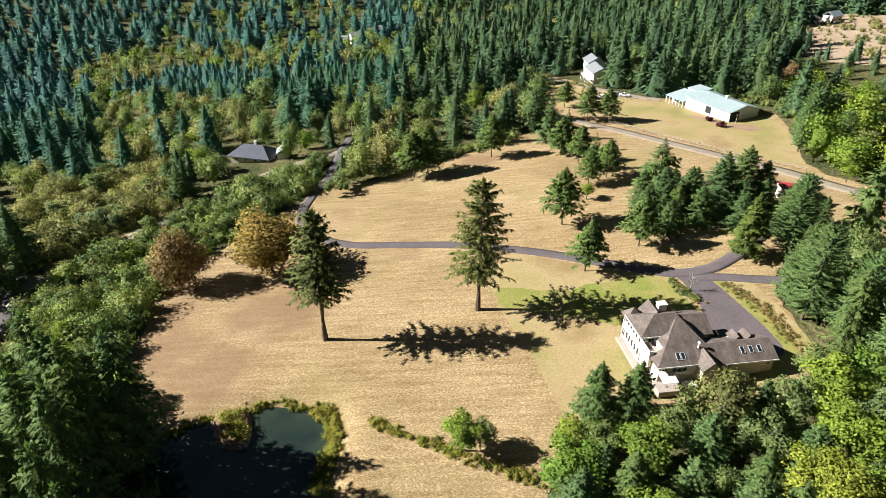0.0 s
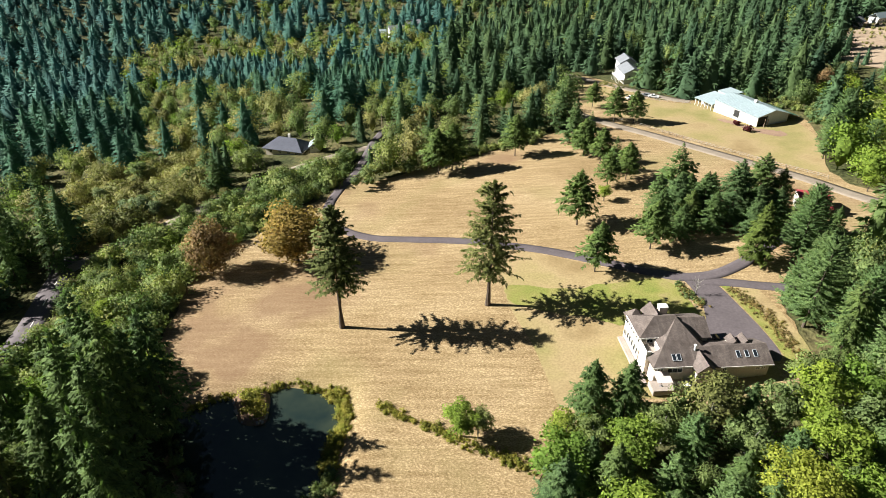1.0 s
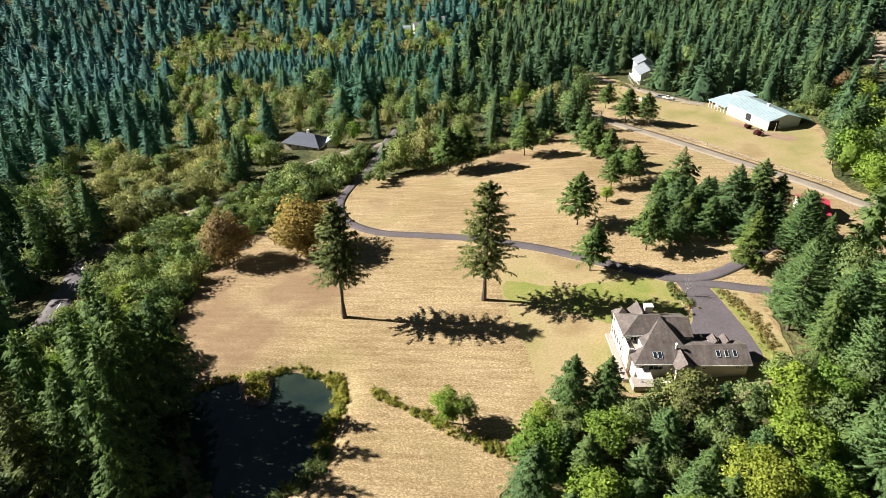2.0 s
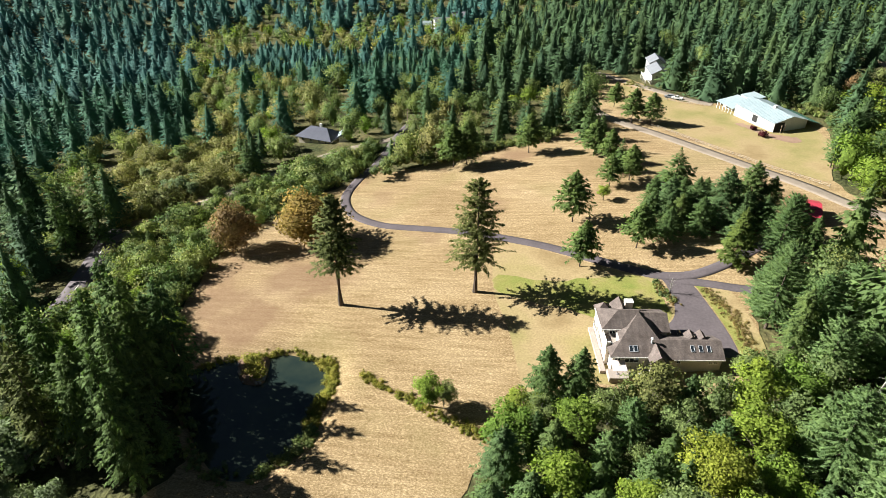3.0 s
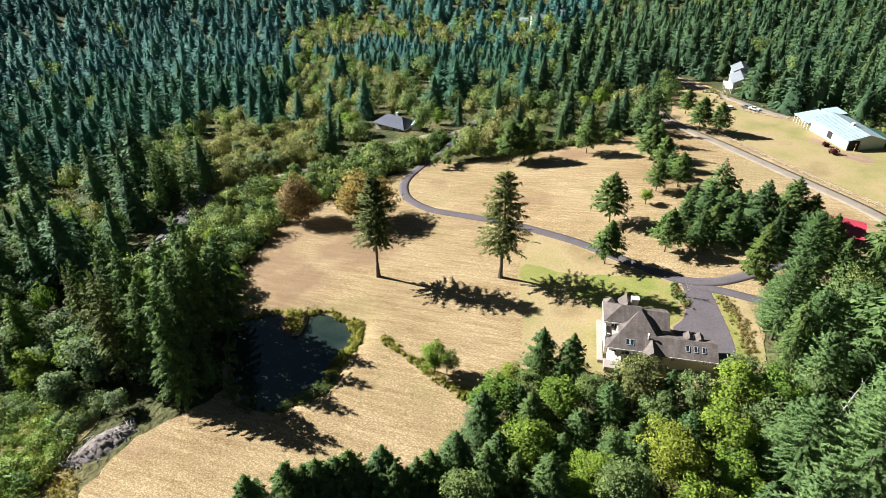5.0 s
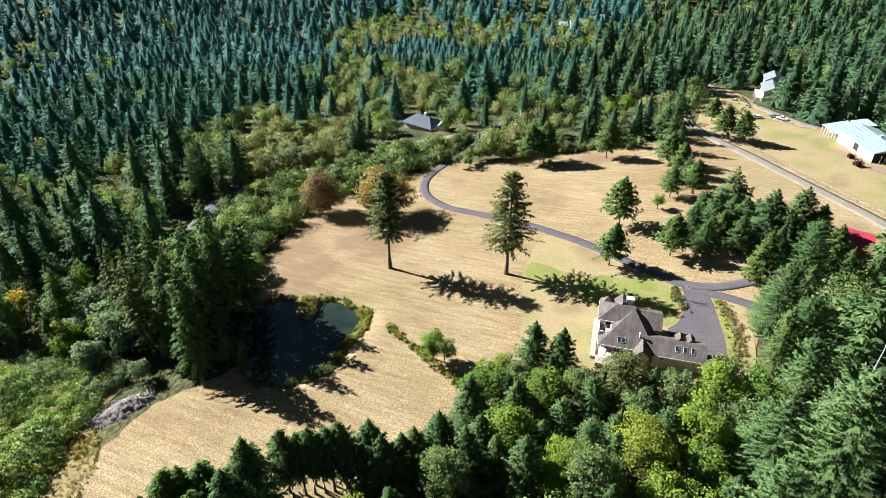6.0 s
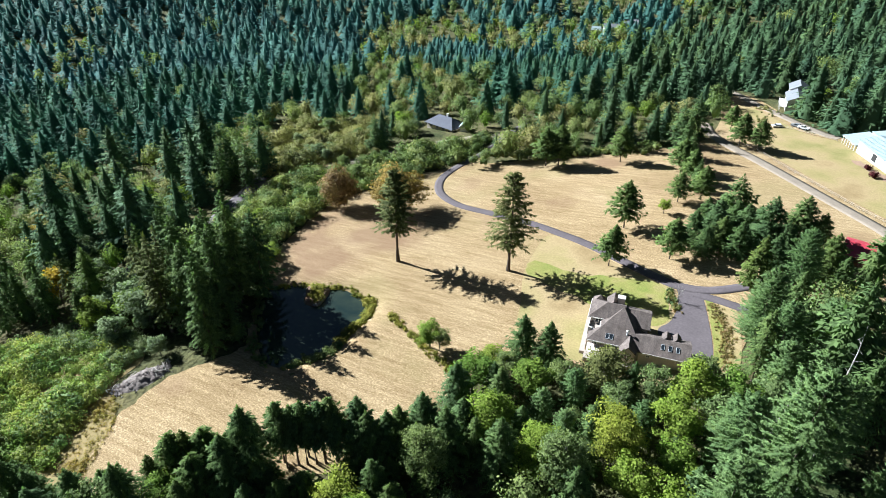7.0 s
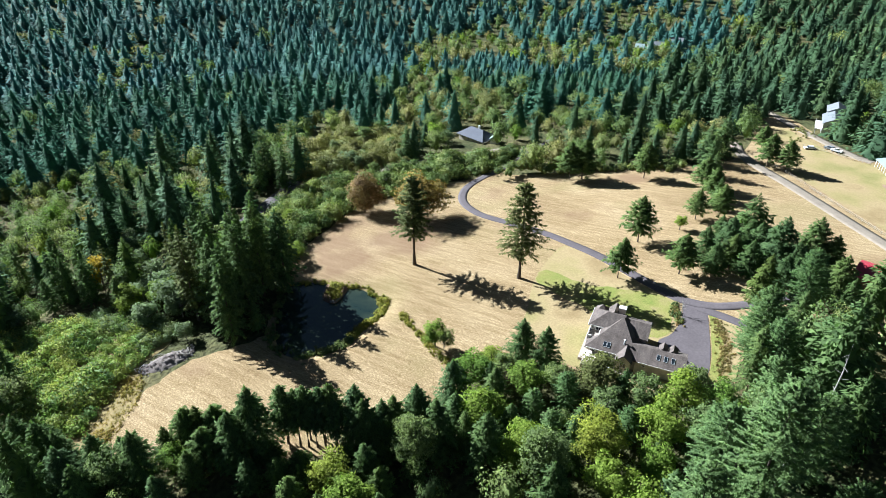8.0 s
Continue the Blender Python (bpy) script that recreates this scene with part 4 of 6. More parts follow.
for k, (x, y, z) in enumerate([(73.3, 58.0, 26.9), (77.8, 60.3, 29.4), (85.2, 79.5, 31.1), (74.0, 67.2, 27.4), (79.1, 54.9, 27.2)]):
    dead_tree(x, y, z, 300 + k)


sheet("clearing_ground", smooth(np.array([(-145, 172), (-142, 205), (-127, 224), (-108, 226), (-88, 192), (-86, 171), (-98, 153), (-111, 142)]), 4), 0.12, 3.0, TAN)
CUT = plain("cut_over_soil", (0.24, 0.17, 0.115), (0.37, 0.285, 0.20), 0.07, 0.95, relief=0.1)
sheet("hillside_clearing", smooth([(190, 365), (176, 296), (210, 280), (290, 370), (250, 425)], 4), 0.12, 6.0, CUT)
sheet("pasture", smooth([(58.0, 243.0), (68.0, 227.0), (90.0, 196.0), (107.0, 174.0), (112.0, 182.0), (119.0, 200.0), (122.0, 218.0), (118.0, 240.0), (104.0, 256.0), (92.0, 255.0), (80.0, 259.5), (69.0, 275.0), (57.0, 294.0), (49.0, 296.0), (48.0, 262.0)], 5), 0.15, 2.5, TAN)

yard_soil = smooth([(95.0, 233.0), (98.0, 226.0), (102.0, 218.0), (107.0, 212.0), (113.0, 211.0), (112.0, 216.0), (106.0, 219.0), (103.5, 222.0), (99.0, 231.0)], 5)
sheet("bare_yard", yard_soil + rng.normal(0, 0.5, yard_soil.shape), 0.19, 2.0, EARTH)

# ---- woodland ----
def stamp(name, template, places, sizes, material, seed, cone=False, own=0.6, up=0.47):
    """Many trees of a few forms, joined, each turned, scaled and tinted by itself."""
    r = np.random.default_rng(seed)
    vs, fs, ns, tints, base = [], [], [], [], 0
    pick = r.integers(0, len(template), len(places))
    for k, (tv, tf, th) in enumerate(template):
        p, s = places[pick == k], sizes[pick == k]
        if not len(p):
            continue
        a = r.uniform(0, 6.28, len(p))
        sc = s / th
        w = sc * r.uniform(0.85, 1.2, len(p))
        ca, sa = np.cos(a) * w, np.sin(a) * w
        tf, tn = crown_normals(tv, tf, cone, own, up)
        c1, s1 = np.cos(a)[:, None], np.sin(a)[:, None]
        ns.append(np.stack([c1 * tn[None, :, 0] - s1 * tn[None, :, 1], s1 * tn[None, :, 0] + c1 * tn[None, :, 1], np.broadcast_to(tn[None, :, 2], (len(p), len(tv)))], -1).reshape(-1, 3))
        x = ca[:, None] * tv[None, :, 0] - sa[:, None] * tv[None, :, 1] + p[:, None, 0]
        y = sa[:, None] * tv[None, :, 0] + ca[:, None] * tv[None, :, 1] + p[:, None, 1]
        z = sc[:, None] * tv[None, :, 2] + p[:, None, 2]
        vs.append(np.stack([x, y, z], -1).reshape(-1, 3))
        fs.append((tf[None] + (np.arange(len(p)) * len(tv))[:, None, None] + base).reshape(-1, 4))
        tints.append(np.repeat(r.uniform(0, 1, len(p)), len(tv)))
        base += len(p) * len(tv)
    return new(name, quad_mesh(name, np.concatenate(vs), np.concatenate(fs), material, np.concatenate(tints), np.concatenate(ns)))


def solid(rings):
    """Corners and faces of a closed skin over rings of equal counts."""
    n = len(rings[0])
    v = np.array([p for ring in rings for p in ring], float)
    f = [(a * n + k, a * n + (k + 1) % n, (a + 1) * n + (k + 1) % n, (a + 1) * n + k) for a in range(len(rings) - 1) for k in range(n)]
    return v, np.array(f)


def joined(*pieces):
    vs, fs, base = [], [], 0
    for v, f in pieces:
        vs.append(v)
        fs.append(f + base)
        base += len(v)
    return np.concatenate(vs), np.concatenate(fs)


def core(height, radius, power, sides=7, seed=1):
    """The dense inside of a fir's crown, ragged, which lets no light through."""
    r = np.random.default_rng(seed)
    rings = []
    for u in (0.03, 0.2, 0.4, 0.6, 0.8, 0.97):
        rad = radius * (1 - u) ** power
        turn = r.uniform(0, 1)
        rings.append([(rad * k * math.cos((j + turn) * math.tau / sides), rad * k * math.sin((j + turn) * math.tau / sides), height * (u + dz)) for j, (k, dz) in enumerate(zip(r.uniform(0.72, 1.2, sides), r.normal(0, 0.012, sides)))])
    w = height * 0.012
    stem = np.array([(-w, 0, -1), (w, 0, -1), (w * 0.2, 0, height), (-w * 0.2, 0, height), (0, -w, -1), (0, w, -1), (0, w * 0.2, height), (0, -w * 0.2, height)], float)
    return joined(solid(rings), (stem, np.arange(8).reshape(-1, 4)))


def lump(height, radius, low, seed, sides=8):
    """The dense, uneven inside of a leafy crown."""
    r = np.random.default_rng(seed)
    rings = []
    for u in (0.02, 0.2, 0.45, 0.7, 0.9, 0.99):
        rad = radius * math.sqrt(max(0.0, 1 - (2 * u - 1) ** 2)) * (1.0 - 0.25 * u)
        rings.append([(rad * k * math.cos(j * math.tau / sides), rad * k * math.sin(j * math.tau / sides), height * (low + (1 - low) * u)) for j, k in enumerate(r.uniform(0.7, 1.15, sides))])
    return solid(rings)


def far_conifer(seed, boughs, radius=4.9, power=0.74, big=1.0):
    """A fir seen from afar: short boughs all over a dense cone."""
    r = np.random.default_rng(seed)
    u = 1 - np.sqrt(1 - (np.arange(boughs) + r.uniform(0, 1, boughs)) / boughs * 0.985)
    u = 0.5 * u + 0.5 * u ** 0.8
    a = np.arange(boughs) * 2.39996 + r.normal(0, 0.3, boughs)
    rad = radius * (1 - u) ** power + 0.1
    o, t = np.c_[np.cos(a), np.sin(a)], np.c_[-np.sin(a), np.cos(a)]
    reach = rad * np.clip(r.normal(1.0, 0.22, boughs), 0.5, 1.6)
    l = (0.75 + 0.30 * rad) * r.uniform(0.7, 1.3, boughs) * big
    w = l * r.uniform(0.24, 0.42, boughs)
    z = 20 * (0.05 + 0.95 * u)
    tilt = r.uniform(-0.05, 0.75, boughs) - 0.6 * u
    yaw = r.normal(0, 0.4, boughs)
    d = o * np.cos(yaw)[:, None] + t * np.sin(yaw)[:, None]
    n = np.c_[-d[:, 1], d[:, 0]]
    tip = np.c_[o * reach[:, None], z - tilt * l * 0.5]
    back = tip - np.c_[d * l[:, None], -tilt * l]
    mid = (tip * 0.55 + back * 0.45) + np.c_[np.zeros((boughs, 2)), r.normal(0.10, 0.1, boughs) * l]
    roll = r.normal(0, 0.35, boughs) * w
    q = np.stack([back, mid + np.c_[n * w[:, None], roll], tip, mid - np.c_[n * w[:, None], roll]], 1).reshape(-1, 3)
    v, f = joined((q, np.arange(len(q)).reshape(-1, 4)), core(20.0, radius * 0.56, power, 7 if boughs > 100 else 5, seed))
    return v, f, 20.0


def cored(v, height, radius, power):
    v, f = joined((v, np.arange(len(v)).reshape(-1, 4)), core(height, radius, power))
    return v, f, height


def far_leaf(seed, clumps, per, leaf, height=13, radius=4.0, low=0.12):
    """A leafy tree seen from afar: clumps of blades round a dense uneven heart."""
    blades, c = broadleaf(height, radius, clumps, per, leaf, seed, low, 0.40)
    t = np.array([(-0.2, 0, -1), (0.2, 0, -1), (0.05, 0, height * 0.8), (-0.05, 0, height * 0.8)], float)
    v, f = joined(blades, lump(height * 0.72, radius * 0.36, low, seed), (t, np.array([[0, 1, 2, 3]])))
    return v, f, float(height)


def bush(seed, clumps, per, leaf, height=2.5, radius=1.7):
    blades, c = broadleaf(height, radius, clumps, per, leaf, seed, 0.0, 0.42)
    v, f = joined(blades, lump(height * 0.7, radius * 0.5, -0.05, seed))
    return v, f, float(height)


CLEARING = [(-145, 172), (-142, 205), (-127, 224), (-108, 226), (-88, 192), (-86, 171), (-98, 153), (-111, 142)]
NE_CLEARING = [(190, 365), (176, 296), (210, 280), (290, 370), (250, 425)]
SW_SCRUB = [(-40, 7), (-45.5, 18), (-50.5, 24), (-57.5, 28), (-58.5, 38), (-66, 41), (-80, 39), (-95, 32), (-110, 24), (-104, 10), (-80, 2), (-62, 3), (-48, 4)]
FRONT_ROW = [(-30, 14), (-12, 30), (4, 37), (16, 46), (24, 38), (16, 20), (0, 12), (-14, 4)]
WEST_SCRUB = [(-56, 76), (-66, 104), (-70, 132), (-56, 152), (-46, 176), (-41, 192), (-43, 214), (-60, 200), (-76, 178), (-92, 152), (-101, 138), (-99, 116), (-94, 100), (-94, 84), (-94, 66), (-84, 69), (-70, 82)]
FAR_YARD = [(-88, 214), (-60, 212), (-58, 232), (-72, 244), (-90, 240)]
HOUSE_YARD = [(56, 296), (72, 284), (96, 284), (98, 312), (84, 326), (62, 326)]
DARK_RIDGE = [(-300, 60), (-257, 125), (-217, 154), (-186, 199), (-164, 245), (-205, 320), (-226, 381), (-288, 458), (-300, 536), (-300, 620), (-500, 1200), (-1200, 1200), (-1200, 60)]

# stands of one kind in the wood: leafy hollows, a young plantation, the stream and the bright slope to the east
LEAFY = [[(-280, 467), (-262, 483), (-244, 523), (-167, 550), (-105, 532), (-39, 527), (-33, 437), (-85, 423), (-142, 433), (-208, 479), (-209, 392), (-252, 423)],
         [(-216, 370), (-186, 381), (-122, 319), (-99, 334), (-70, 243), (-94, 215), (-121, 230), (-171, 290)],
         [(-154, 174), (-183, 220), (-183, 260), (-138, 205), (-121, 163), (-135, 159)],
         [(-189, 137), (-183, 163), (-109, 104), (-126, 96)],
         [(-369, 210), (-430, 257), (-484, 312), (-463, 322), (-415, 274), (-348, 208)],
         [(-32, 204), (-28, 239), (-6, 268), (3, 199), (14, 223), (12, 190), (1, 174), (-31, 171)]]
PLANTATION = [(-209, 392), (-206, 474), (-140, 427), (-84, 417), (-31, 419), (-26, 337), (-64, 312), (-100, 338), (-123, 323), (-186, 381)]
BRIGHT_SLOPE = [(164, 281), (170, 266), (181, 259), (120, 150), (104, 133), (95, 134), (120, 196), (142, 246)]
n_try = 120000
tx, ty = rng.uniform(-820, 620, n_try), rng.uniform(-60, 1150, n_try)
far = np.hypot(tx - 35, ty + 15)
# the wedge of country that lies ahead of the drone
bearing = np.degrees(np.arctan2(tx - 35, ty + 40))
keep = (bearing > np.where(far > 220, -71, -84)) & (bearing < np.where(far > 220, 43, 54)) & (far < 900)
keep &= ty > np.where(tx < 10, -8 - 0.30 * (tx + 40), 0.72 * (tx - 10) + 2)
keep &= ~inside(tx, ty, MEADOW_EDGE) & (off_line(tx, ty, MEADOW_EDGE, True) > 2.0)
VIEW_GAP = [(-88, 216), (-58, 214), (-38, 172), (-62, 172)]
for poly in (VIEW_GAP, CLEARING, NE_CLEARING, SW_SCRUB, WEST_SCRUB, FAR_YARD, HOUSE_YARD, FRONT_ROW):
    keep &= ~inside(tx, ty, poly)
keep &= ~((tx < -46) & (tx > -104) & (ty < 48))
for line, gap in ((DRIVE, 4.5), (WEST_ROAD, 6.5), (LANE, 6.0), (HOUSE_DRIVE, 5.0)):
    keep &= off_line(tx, ty, line) > gap
tx, ty = tx[keep], ty[keep]
# thin out so that no two stand closer than their crowns allow
cell = {}
chosen = []
topped = np.array([(x, y) for _, x, y, _ in TOPPED])
for i in range(len(tx)):
    d = math.hypot(tx[i] - 35, ty[i] + 15)
    gap = 9.2 if inside(tx[i], ty[i], DARK_RIDGE)[0] else 5.8 if inside(tx[i], ty[i], PLANTATION)[0] else 6.6 if tx[i] < -62 and ty[i] < 112 else 8.4 if d > 230 else 7.0
    gap *= 1.0 + max(0, d - 380) / 700
    kx, ky = int(tx[i] // 18), int(ty[i] // 18)
    if any((tx[j] - tx[i]) ** 2 + (ty[j] - ty[i]) ** 2 < gap * gap for a in (-1, 0, 1) for b in (-1, 0, 1) for j in cell.get((kx + a, ky + b), ())):
        continue
    if d < 330 and np.min((topped[:, 0] - tx[i]) ** 2 + (topped[:, 1] - ty[i]) ** 2) < 12:
        continue
    cell.setdefault((kx, ky), []).append(i)
    chosen.append(i)
tx, ty = tx[chosen], ty[chosen]
tz = land(tx, ty)
far = np.hypot(tx - 35, ty + 15)
ridge = inside(tx, ty, DARK_RIDGE)
wave = np.array([noise.noise(Vector((x * 0.014, y * 0.014, 3.0))) for x, y in zip(tx, ty)])
east = (tx > 20) & (ty > 120)
front = (ty < 75) & (tx > -30)
west = (tx < -60) & (ty < 110)
leafy_here = np.zeros(len(tx), bool)
for poly in LEAFY:
    leafy_here |= inside(tx, ty, poly)
bright = inside(tx, ty, BRIGHT_SLOPE)
grove = inside(tx, ty, PLANTATION)
share = np.where(ridge, 0.97, np.where(west, 0.36 + 0.7 * wave, np.where(east, 0.88 + 0.8 * wave, np.where(front, np.where(tx > 62, 0.85, 0.45), 0.62 + 0.9 * wave))))
share = np.where(bright, 0.22, np.where(leafy_here, 0.12, np.where(grove, 0.9, share)))
fir_here = rng.uniform(0, 1, len(tx)) < share
size = np.where(fir_here, np.where(far > 230, rng.normal(17.0, 3.8, len(tx)), rng.normal(19.5, 4.6, len(tx))), rng.normal(10.5, 2.4, len(tx)))
size = np.where(ridge & fir_here, rng.normal(17.5, 2.6, len(tx)), size)
size = np.where(grove, size * 0.6, size)
size = np.where((tx > 150) & (ty > 238) & (ty < 300), size * 0.5, size)
size = np.where(front, size * 0.66, size)
size = np.where(west, np.where(fir_here, size * 0.98, size * 0.85), size)
# young growth along the wood's edges
edge = off_line(tx, ty, MEADOW_EDGE, True)
size = np.clip(np.where((edge < 10) & (tx < 60) & (ty < 150), size * 0.62, size), 4, 32)
pts = np.c_[tx, ty, tz - 0.3]
near_fir = [cored(conifer(20, 5.2, 0.04, 130, 7, s, droop=0.14, lift=0.08, power=0.74, longest=0.85, hang=0.34)[0], 20.0, 2.8, 0.85) for s in (101, 102, 103)]
next_fir = [cored(conifer(20, 6.4, 0.03, 116, 5, s, droop=0.15, lift=0.06, power=0.80, longest=1.05, hang=0.36)[0], 20.0, 3.4, 0.9) for s in (201, 202, 203)]
mid_fir = [cored(conifer(20, 7.8, 0.02, 88, 4, s, droop=0.16, lift=0.04, power=0.82, longest=1.5, hang=0.34)[0], 20.0, 4.4, 0.9) for s in (104, 105, 106)]
low_fir = [far_conifer(s, 150, 7.8, 0.80, 1.25) for s in (107, 108, 109)]
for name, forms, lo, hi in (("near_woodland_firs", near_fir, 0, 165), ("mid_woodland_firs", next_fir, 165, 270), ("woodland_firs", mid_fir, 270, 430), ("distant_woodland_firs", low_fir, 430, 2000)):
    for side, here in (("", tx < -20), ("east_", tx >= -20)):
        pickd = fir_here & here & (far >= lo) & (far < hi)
        # beyond 270 m the western firs wear the colours with haze mixed in
        material = EAST_FIR if side and lo > 100 else {0: FIR, 165: WOOD_FIR, 270: HAZED_FAR_FIR, 430: HAZED_DISTANT_FIR}[lo]
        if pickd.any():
            # normals bend further up with distance: a lighter, flatter canopy in place of haze
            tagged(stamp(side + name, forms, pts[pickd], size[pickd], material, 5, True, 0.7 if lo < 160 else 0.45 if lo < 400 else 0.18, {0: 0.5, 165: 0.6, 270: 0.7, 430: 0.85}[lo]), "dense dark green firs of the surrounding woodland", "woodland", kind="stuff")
maple_here = ~fir_here & (bright | (rng.uniform(0, 1, len(tx)) < 0.10))
ochre_here = ~fir_here & ~maple_here & (rng.uniform(0, 1, len(tx)) < np.where(leafy_here, 0.42, 0.12))
for kind, here, material, label in (("alders", ~fir_here & ~maple_here & ~ochre_here, ALDER, "olive green alders among the firs"), ("maples", maple_here, MAPLE, "yellow-green maples among the firs"), ("ochre_trees", ochre_here, PALE_SHRUB, "dry ochre leafy trees among the firs")):
    for name, forms, lo, hi in (("near_woodland_" + kind, [far_leaf(s, 34, 40, 0.25, 11, 4.8) for s in (111, 112, 113)], 0, 175), ("woodland_" + kind, [far_leaf(s, 40, 24, 0.33, 11, 5.2) for s in (114, 115, 116)], 175, 430),
                                ("distant_woodland_" + kind, [far_leaf(s, 18, 10, 0.6, 11, 5.6) for s in (117, 118)], 430, 2000)):
        pickd = here & (far >= lo) & (far < hi)
        if pickd.any():
            tagged(stamp(name, forms, pts[pickd], size[pickd], material, 6, own=0.5), label, "woodland", kind="stuff")


def scrub(name, poly, spacing, low, high, material, label, seed, forms=None, clear=()):
    r = np.random.default_rng(seed)
    o = np.asarray(poly, float)
    x0, y0 = o.min(0)
    x1, y1 = o.max(0)
    n = int((x1 - x0) * (y1 - y0) / spacing ** 2)
    x, y = r.uniform(x0, x1, n), r.uniform(y0, y1, n)
    ok = inside(x, y, o)
    for line, gap in clear:
        ok &= off_line(x, y, line) > gap
    x, y = x[ok], y[ok]
    s = r.uniform(low, high, len(x)) * (0.6 + 0.85 * np.array([noise.noise(Vector((a * 0.09, b * 0.09, seed))) + 0.5 for a, b in zip(x, y)]).clip(0, 1))
    forms = forms or [bush(k, 18, 22, 0.125) for k in (121, 122, 123, 124)]
    return tagged(stamp(name, forms, np.c_[x, y, land(x, y) - 0.15], s, material, seed), label, "shrubs", kind="stuff")


sheet("bramble_ground", smooth(np.array(SW_SCRUB, float), 4), 0.10, 2.2, RANK_GRASS)
scrub("dry_grass", [(-40, 8), (-45, 18.5), (-50, 24.5), (-55.5, 27), (-59, 26), (-55, 16), (-49, 6)], 0.6, 0.35, 0.8, STRAW_GRASS, "ochre dry grass along the mown meadow", 66, forms=[(*broadleaf(1.0, 0.9, 6, 9, 0.17, k, 0.0, 0.4)[0], 1.0) for k in (128, 129, 130)])
ROADS = ((WEST_ROAD, 4.6), (DRIVE, 2.6))
scrub("west_thicket", WEST_SCRUB, 2.5, 1.4, 6.0, SHRUB, "green and yellowish brambles and saplings along the meadow", 61, clear=ROADS)
scrub("clearing_scrub", CLEARING, 2.5, 2.0, 6.5, PALE_SHRUB, "pale olive scrub in the old clearing", 62, clear=ROADS)
scrub("bramble_patch", [(-48, 5), (-52, 13), (-56, 21), (-58.5, 27), (-60, 33)] + SW_SCRUB[5:12], 1.45, 0.9, 3.2, BRAMBLE, "low green brambles beyond the meadow's corner", 63, forms=[bush(k, 15, 15, 0.17, 2.2, 1.9) for k in (125, 126, 127)])
scrub("willow_thicket", [(-60.5, 33), (-59.5, 40), (-62, 43), (-70, 44), (-84, 42), (-98, 35), (-88, 31), (-70, 35), (-64, 32)], 1.5, 1.6, 3.2, WILLOW, "grey-green willows behind the rubble heap", 64)
scrub("clearing_brush", NE_CLEARING, 6.0, 0.9, 3.0, PALE_SHRUB, "sparse dry brush in the hillside clearing", 65)

scrub("slope_brush", [(113, 162), (121, 196), (127, 216), (127, 238), (112, 260), (132, 268), (150, 246), (136, 205), (123, 165)], 2.2, 0.9, 3.0, SHRUB, "green and yellowish brush on the slope behind the barn", 67)

# ---- the house ----
HOUSE = pose(42.7, 91.6, 0, 0, 0, 8)
house = empty("house", HOUSE, "large cream stucco house with brown shingled hip roofs", "house")


def roof_part(name, faces, parent, material=SHINGLE, thick=0.22, label=""):
    """Roof slopes: each a planar outline of 3D points."""
    bm = bmesh.new()
    for f in faces:
        slab_bm(f, thick, bm)
    return part(name, bm, material, parent, label)


def wall_part(u0, v0, z0, u1, v1, z1, parent, material=STUCCO, name="wall"):
    return part(name, box_bm(u0, v0, z0, u1, v1, z1), material, parent)


def window_on(parent, p, across, up, w, h, bars=1, frame_mat=TRIM, deep=0.09, t=0.10):
    """A framed window: p its centre, across and up unit directions in the wall's plane."""
    p, a, u = Vector(p), Vector(across).normalized(), Vector(up).normalized()
    n = a.cross(u)
    m = Matrix((a, u, n)).transposed().to_4x4()
    m.translation = p
    bm = bmesh.new()
    for x0, y0, x1, y1 in ((-w / 2, -h / 2, w / 2, -h / 2 + t), (-w / 2, h / 2 - t, w / 2, h / 2), (-w / 2, -h / 2 + t, -w / 2 + t, h / 2 - t), (w / 2 - t, -h / 2 + t, w / 2, h / 2 - t)):
        box_bm(x0, y0, 0, x1, y1, deep, 0, bm)
    for k in range(1, bars):
        x = -w / 2 + w * k / bars
        box_bm(x - 0.04, -h / 2 + t, 0.005, x + 0.04, h / 2 - t, deep * 0.8, 0, bm)
    win = part("window", bm, frame_mat, parent)
    win.matrix_basis = m
    part("pane", box_bm(-w / 2 + t, -h / 2 + t, 0.01, w / 2 - t, h / 2 - t, 0.045), GLASS, win)
    return win


# walls, wing by wing
wall_part(-6.2, -8.2, 3.6, 4.6, -0.2, 8.5, house)
wall_part(-7.0, -2.1, 3.2, 0.2, 4.0, 10.3, house)
wall_part(0.3, -2.2, 4.0, 5.9, 4.6, 9.7, house)
wall_part(4.7, -8.8, 4.0, 15.0, -2.4, 8.35, house)
wall_part(-7.0, 4.1, 3.2, -4.6, 6.0, 9.4, house)
# gable end of the garage wing
part("gable", slab_bm([(15.0, -8.8, 8.36), (15.0, -2.4, 8.36), (15.0, -5.6, 10.0)], 0.01, bmesh.new()), STUCCO, house)
bm = bmesh.new()
tri_a = [bm.verts.new(p) for p in ((14.9, -8.8, 8.36), (14.9, -2.4, 8.36), (14.9, -5.6, 9.95))]
tri_b = [bm.verts.new(p) for p in ((14.6, -8.8, 8.36), (14.6, -2.4, 8.36), (14.6, -5.6, 9.95))]
bm.faces.new(tri_a)
bm.faces.new(tri_b[::-1])
part("gable", bm, STUCCO, house)

